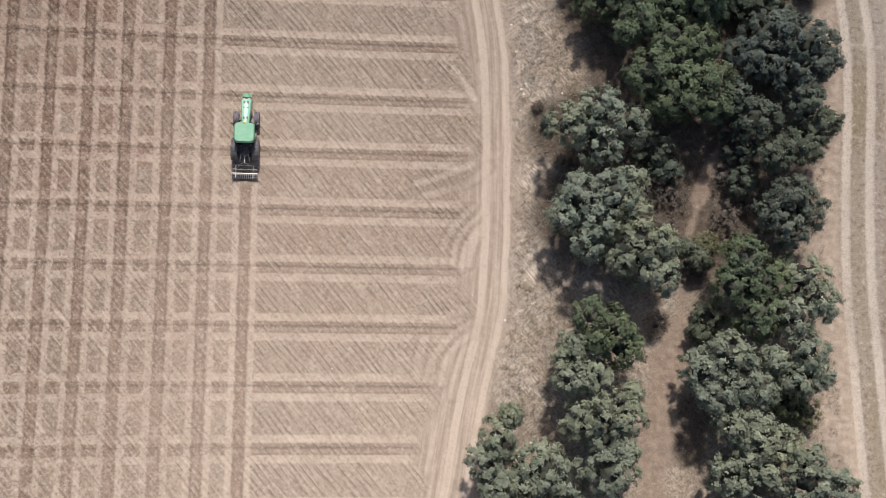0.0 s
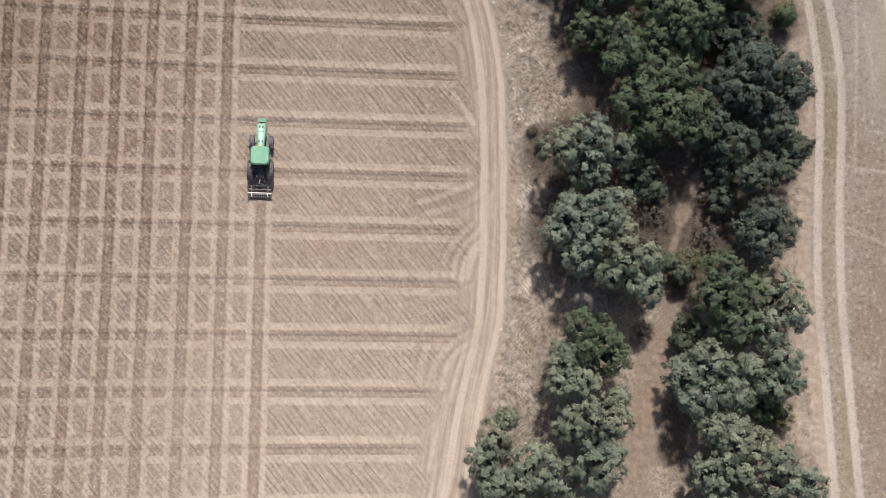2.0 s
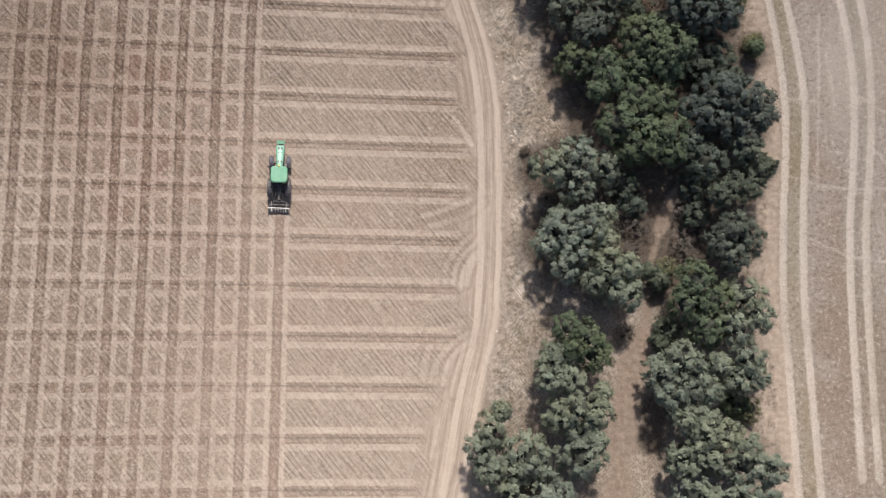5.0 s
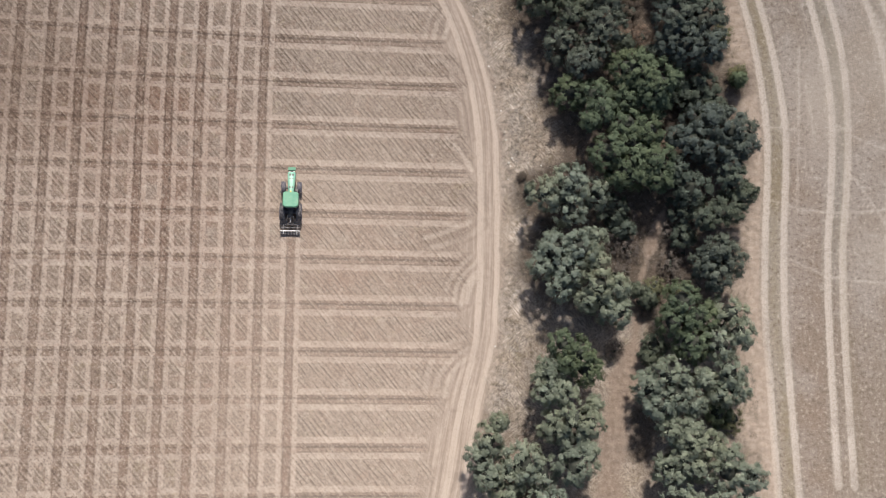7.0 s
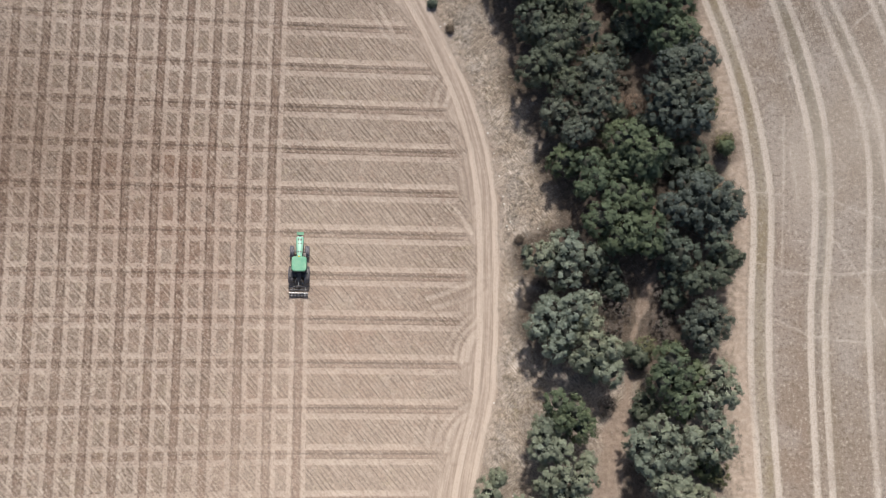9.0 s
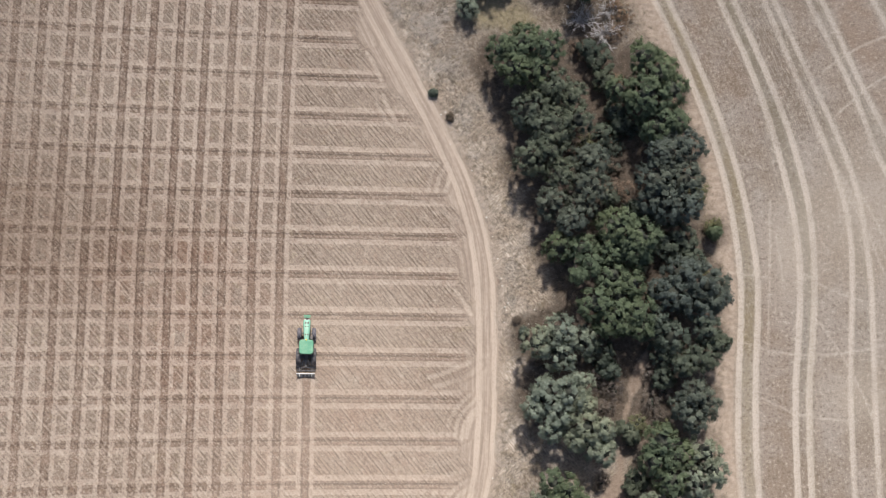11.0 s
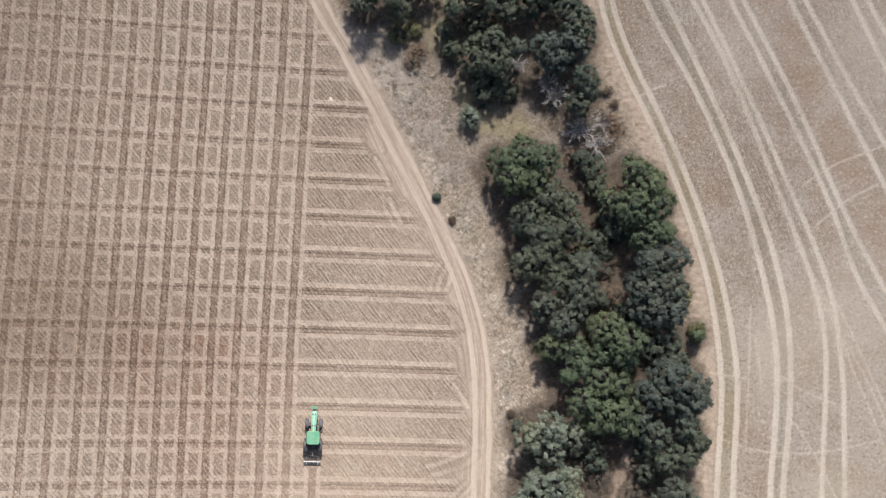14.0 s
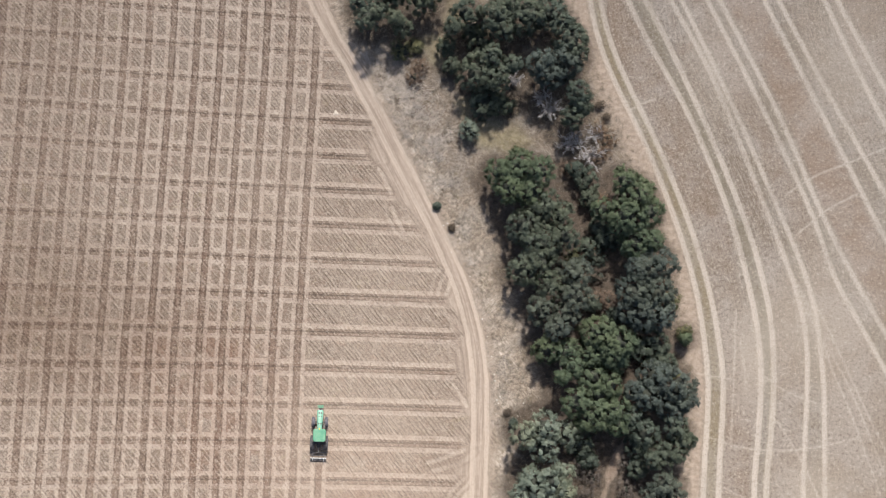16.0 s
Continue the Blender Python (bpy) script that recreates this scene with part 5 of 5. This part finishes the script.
def tractor():
    t = tagged(new("tractor"), "green farm tractor with a green cab roof pulling a cultivator", "tractor")
    t.matrix_world = slope_pose(TRACTOR_X, TRACTOR_REAR + 3.5, -1.0)
    o = -3.5
    for s in (-1, 1):
        wheel(t, s * 0.87, o + 2.3, 1.72, 0.56, "rear_wheel")
        wheel(t, s * 0.83, o + 4.95, 1.22, 0.48, "front_wheel")
    part("chassis", box(0.55, 3.9, 0.5, (0, o + 3.9, 0.85), 0.05), M_BLACK, t, "black steel chassis")
    part("rear_axle", box(1.6, 0.42, 0.42, (0, o + 2.3, 0.86), 0.06), M_BLACK, t)
    part("front_axle", box(1.4, 0.24, 0.22, (0, o + 4.95, 0.62), 0.05), M_BLACK, t)
    # bonnet: widest at the nose, drawn in towards the cab, rounded over
    bm = bmesh.new()
    secs = [(4.05, 0.30, 1.05, 1.92), (4.6, 0.32, 1.02, 1.90), (5.4, 0.38, 0.98, 1.82), (6.1, 0.42, 0.95, 1.72), (6.4, 0.40, 0.98, 1.60), (6.48, 0.30, 1.05, 1.40)]
    rings = []
    for y, w, z0, z1 in secs:
        pts = [(-w, z0), (-w, z1 - 0.18), (-w * 0.82, z1 - 0.05), (-w * 0.4, z1), (w * 0.4, z1), (w * 0.82, z1 - 0.05), (w, z1 - 0.18), (w, z0)]
        rings.append([bm.verts.new((px, o + y, pz)) for px, pz in pts])
    for a, b in zip(rings, rings[1:]):
        for i in range(8):
            bm.faces.new((a[i], a[(i + 1) % 8], b[(i + 1) % 8], b[i]))
    bm.faces.new(rings[0])
    bm.faces.new(rings[-1][::-1])
    bmesh.ops.recalc_face_normals(bm, faces=bm.faces)
    hood = part("bonnet", bm, M_HOOD, t, "dusty green bonnet")
    for y, w, d, z in ((6.10, 0.16, 0.22, 1.735), (5.66, 0.14, 0.07, 1.80), (4.75, 0.15, 0.18, 1.905)):
        for s in (-1, 1):
            part("vent", box(w, d, 0.03, (s * 0.14, o + y, z), 0.008), M_BLACK, hood, "black bonnet vent")
    part("grille", box(0.62, 0.05, 0.45, (0, o + 6.47, 1.22), 0.02), M_BLACK, t, "black front grille")
    for s in (-1, 1):
        part("headlight", box(0.18, 0.05, 0.12, (s * 0.22, o + 6.50, 1.40), 0.02), M_PALE, t, "clear headlight")
    part("weight_carrier", box(0.36, 0.36, 0.22, (0, o + 6.62, 0.78), 0.03), M_BLACK, t)
    for i in range(8):
        part("front_weight", box(0.082, 0.36, 0.42, (-0.336 + 0.096 * i, o + 6.90, 0.82), 0.02), M_GREEN, t, "green front ballast weight")
    # cab
    for sx in (-1, 1):
        for y, dx in ((4.02, 0.0), (2.62, 0.06), (3.3, 0.02)):
            bm = bmesh.new()
            tube(bm, [(sx * (0.62 + dx), o + y + 0.05, 1.25), (sx * (0.70 + dx), o + y, 2.0), (sx * (0.68 + dx), o + y - 0.02, 2.62)], [0.045, 0.045, 0.045], 6)
            part("cab_post", bm, M_BLACK, t)
        part("side_glass", box(0.012, 1.36, 1.25, (sx * 0.70, o + 3.32, 1.95)), M_GLASS, t, "tinted cab side glass")
        # arched rear mudguard
        bm = bmesh.new()
        for i in range(9):
            a = math.radians(15 + 150 * i / 8)
            for px in (sx * 0.58, sx * 1.08):
                bm.verts.new((px, o + 2.3 + math.cos(a) * 0.97, 0.86 + math.sin(a) * 0.97))
        bm.verts.ensure_lookup_table()
        for i in range(8):
            bm.faces.new([bm.verts[j] for j in (2 * i, 2 * i + 1, 2 * i + 3, 2 * i + 2)])
        bmesh.ops.solidify(bm, geom=bm.faces[:], thickness=0.04)
        part("rear_mudguard", bm, M_GUARD, t, "dusty grey rear mudguard")
        part("tail_light", box(0.14, 0.05, 0.08, (sx * 0.94, o + 1.42, 0.98), 0.012), M_AMBER, t, "amber tail light")
        bm = bmesh.new()
        tube(bm, [(sx * 0.68, o + 3.98, 2.2), (sx * 1.02, o + 4.14, 2.25)], [0.02, 0.02], 5)
        arm = part("mirror_arm", bm, M_BLACK, t)
        part("mirror", box(0.20, 0.07, 0.34, (sx * 1.05, o + 4.15, 2.18), 0.02), M_BLACK, arm)
        part("step", box(0.30, 0.42, 0.5, (sx * 0.74, o + 3.55, 0.72), 0.04), M_BLACK, t, "black access step and tank")
    part("windscreen", box(1.26, 0.012, 1.2, (0, o + 4.06, 1.98)), M_GLASS, t, "tinted windscreen")
    part("rear_glass", box(1.30, 0.012, 1.0, (0, o + 2.60, 2.05)), M_GLASS, t, "tinted rear window")
    part("cab_floor", box(1.30, 1.5, 0.12, (0, o + 3.32, 1.22), 0.03), M_BLACK, t)
    part("seat", box(0.5, 0.5, 0.55, (0, o + 3.0, 1.55), 0.08), M_BLACK, t, "black operator seat")
    part("dash", box(0.5, 0.3, 0.55, (0, o + 3.85, 1.55), 0.06), M_BLACK, t)
    bm = box(1.66, 1.68, 0.26, (0, o + 3.28, 2.75), 0.0, taper=0.93)
    es = [e for e in bm.edges if abs(e.verts[0].co.z - e.verts[1].co.z) > 0.1]
    bmesh.ops.bevel(bm, geom=es, offset=0.32, segments=6, profile=0.5, affect="EDGES")
    es = [e for e in bm.edges if min(v.co.z for v in e.verts) > 2.85]
    bmesh.ops.bevel(bm, geom=es, offset=0.06, segments=3, profile=0.5, affect="EDGES")
    roof = part("cab_roof", bm, M_GREEN, t, "smooth green cab roof", smooth=False)
    part("beacon", lathe([(0.0, 0.0), (0.085, 0.0), (0.085, 0.14), (0.05, 0.19), (0.0, 0.2)], 14, "Z"), M_AMBER, roof, "yellow flashing beacon").location = (-0.02, o + 4.08, 2.78)
    bm = bmesh.new()
    tube(bm, [(0.50, o + 4.25, 1.3), (0.52, o + 4.25, 2.1), (0.52, o + 4.22, 2.55)], [0.07, 0.075, 0.06], 10)
    part("exhaust", bm, M_BLACK, t, "black upright exhaust stack", smooth=True)
    part("air_filter_box", box(0.30, 0.46, 0.42, (0.56, o + 4.42, 1.30), 0.05), M_BLACK, t)
    # three-point linkage
    for s in (-1, 1):
        bm = bmesh.new()
        tube(bm, [(s * 0.34, o + 1.95, 0.65), (s * 0.44, o + 1.1, 0.55)], [0.05, 0.045], 6)
        part("lower_link", bm, M_BLACK, t)
        bm = bmesh.new()
        tube(bm, [(s * 0.30, o + 1.85, 1.25), (s * 0.40, o + 1.35, 0.6)], [0.03, 0.03], 6)
        part("lift_rod", bm, M_STEEL, t)
    bm = bmesh.new()
    tube(bm, [(0, o + 1.9, 1.15), (0, o + 1.1, 1.2)], [0.04, 0.04], 6)
    part("top_link", bm, M_STEEL, t, "bare steel top link")
    part("drawbar_block", box(0.5, 0.3, 0.5, (0, o + 1.85, 0.95), 0.05), M_BLACK, t)
    return t


def cultivator():
    """Mounted tine frame with a packer roller, behind the tractor."""
    c = tagged(new("cultivator"), "black mounted cultivator with a pale rear bar behind the tractor", "cultivator")
    c.matrix_world = slope_pose(TRACTOR_X, TRACTOR_REAR + 3.5, -1.0)
    o = -3.5
    part("front_beam", box(2.0, 0.12, 0.12, (0, o + 1.05, 0.60), 0.015), M_BLACK, c)
    part("middle_beam", box(2.0, 0.10, 0.10, (0, o + 0.70, 0.60), 0.015), M_BLACK, c)
    part("rear_bar", box(2.08, 0.07, 0.09, (0, o + 0.36, 0.66), 0.012), M_PALE, c, "pale dusty rear crossbar")
    for s in (-1, 1):
        part("side_beam", box(0.09, 0.9, 0.10, (s * 0.72, o + 0.70, 0.63), 0.012), M_BLACK, c)
        part("roller_arm", box(0.05, 0.5, 0.30, (s * 1.0, o + 0.26, 0.42), 0.012), M_BLACK, c)
        bm = bmesh.new()
        tube(bm, [(s * 0.62, o + 0.75, 0.66), (s * 0.30, o + 1.05, 1.02), (0, o + 1.12, 1.22)], [0.045, 0.045, 0.045], 6)
        part("headstock_arm", bm, M_BLACK, c)
        part("end_stay", box(0.05, 0.40, 0.06, (s * 0.70, o + 0.18, 0.68), 0.01), M_PALE, c, "pale dusty stay")
    part("roller", lathe([(0.0, -0.97), (0.20, -0.97), (0.20, 0.97), (0.0, 0.97)], 20), M_BLACK, c, "black packer roller", smooth=False).location = (0, o + 0.20, 0.22)
    for i in range(13):
        part("roller_ring", lathe([(0.20, -0.02), (0.25, -0.008), (0.25, 0.008), (0.20, 0.02)], 20), M_STEEL, c).location = (-0.93 + 0.155 * i, o + 0.20, 0.22)
    for i in range(9):
        x = -0.9 + 0.225 * i
        y = 1.05 if i % 2 else 0.70
        bm = bmesh.new()
        tube(bm, [(x, o + y, 0.58), (x, o + y - 0.10, 0.35), (x, o + y - 0.02, 0.12), (x, o + y + 0.08, -0.06)], [0.025, 0.025, 0.025, 0.018], 5)
        part("tine", bm, M_STEEL, c)
    return c


tractor()
cultivator()
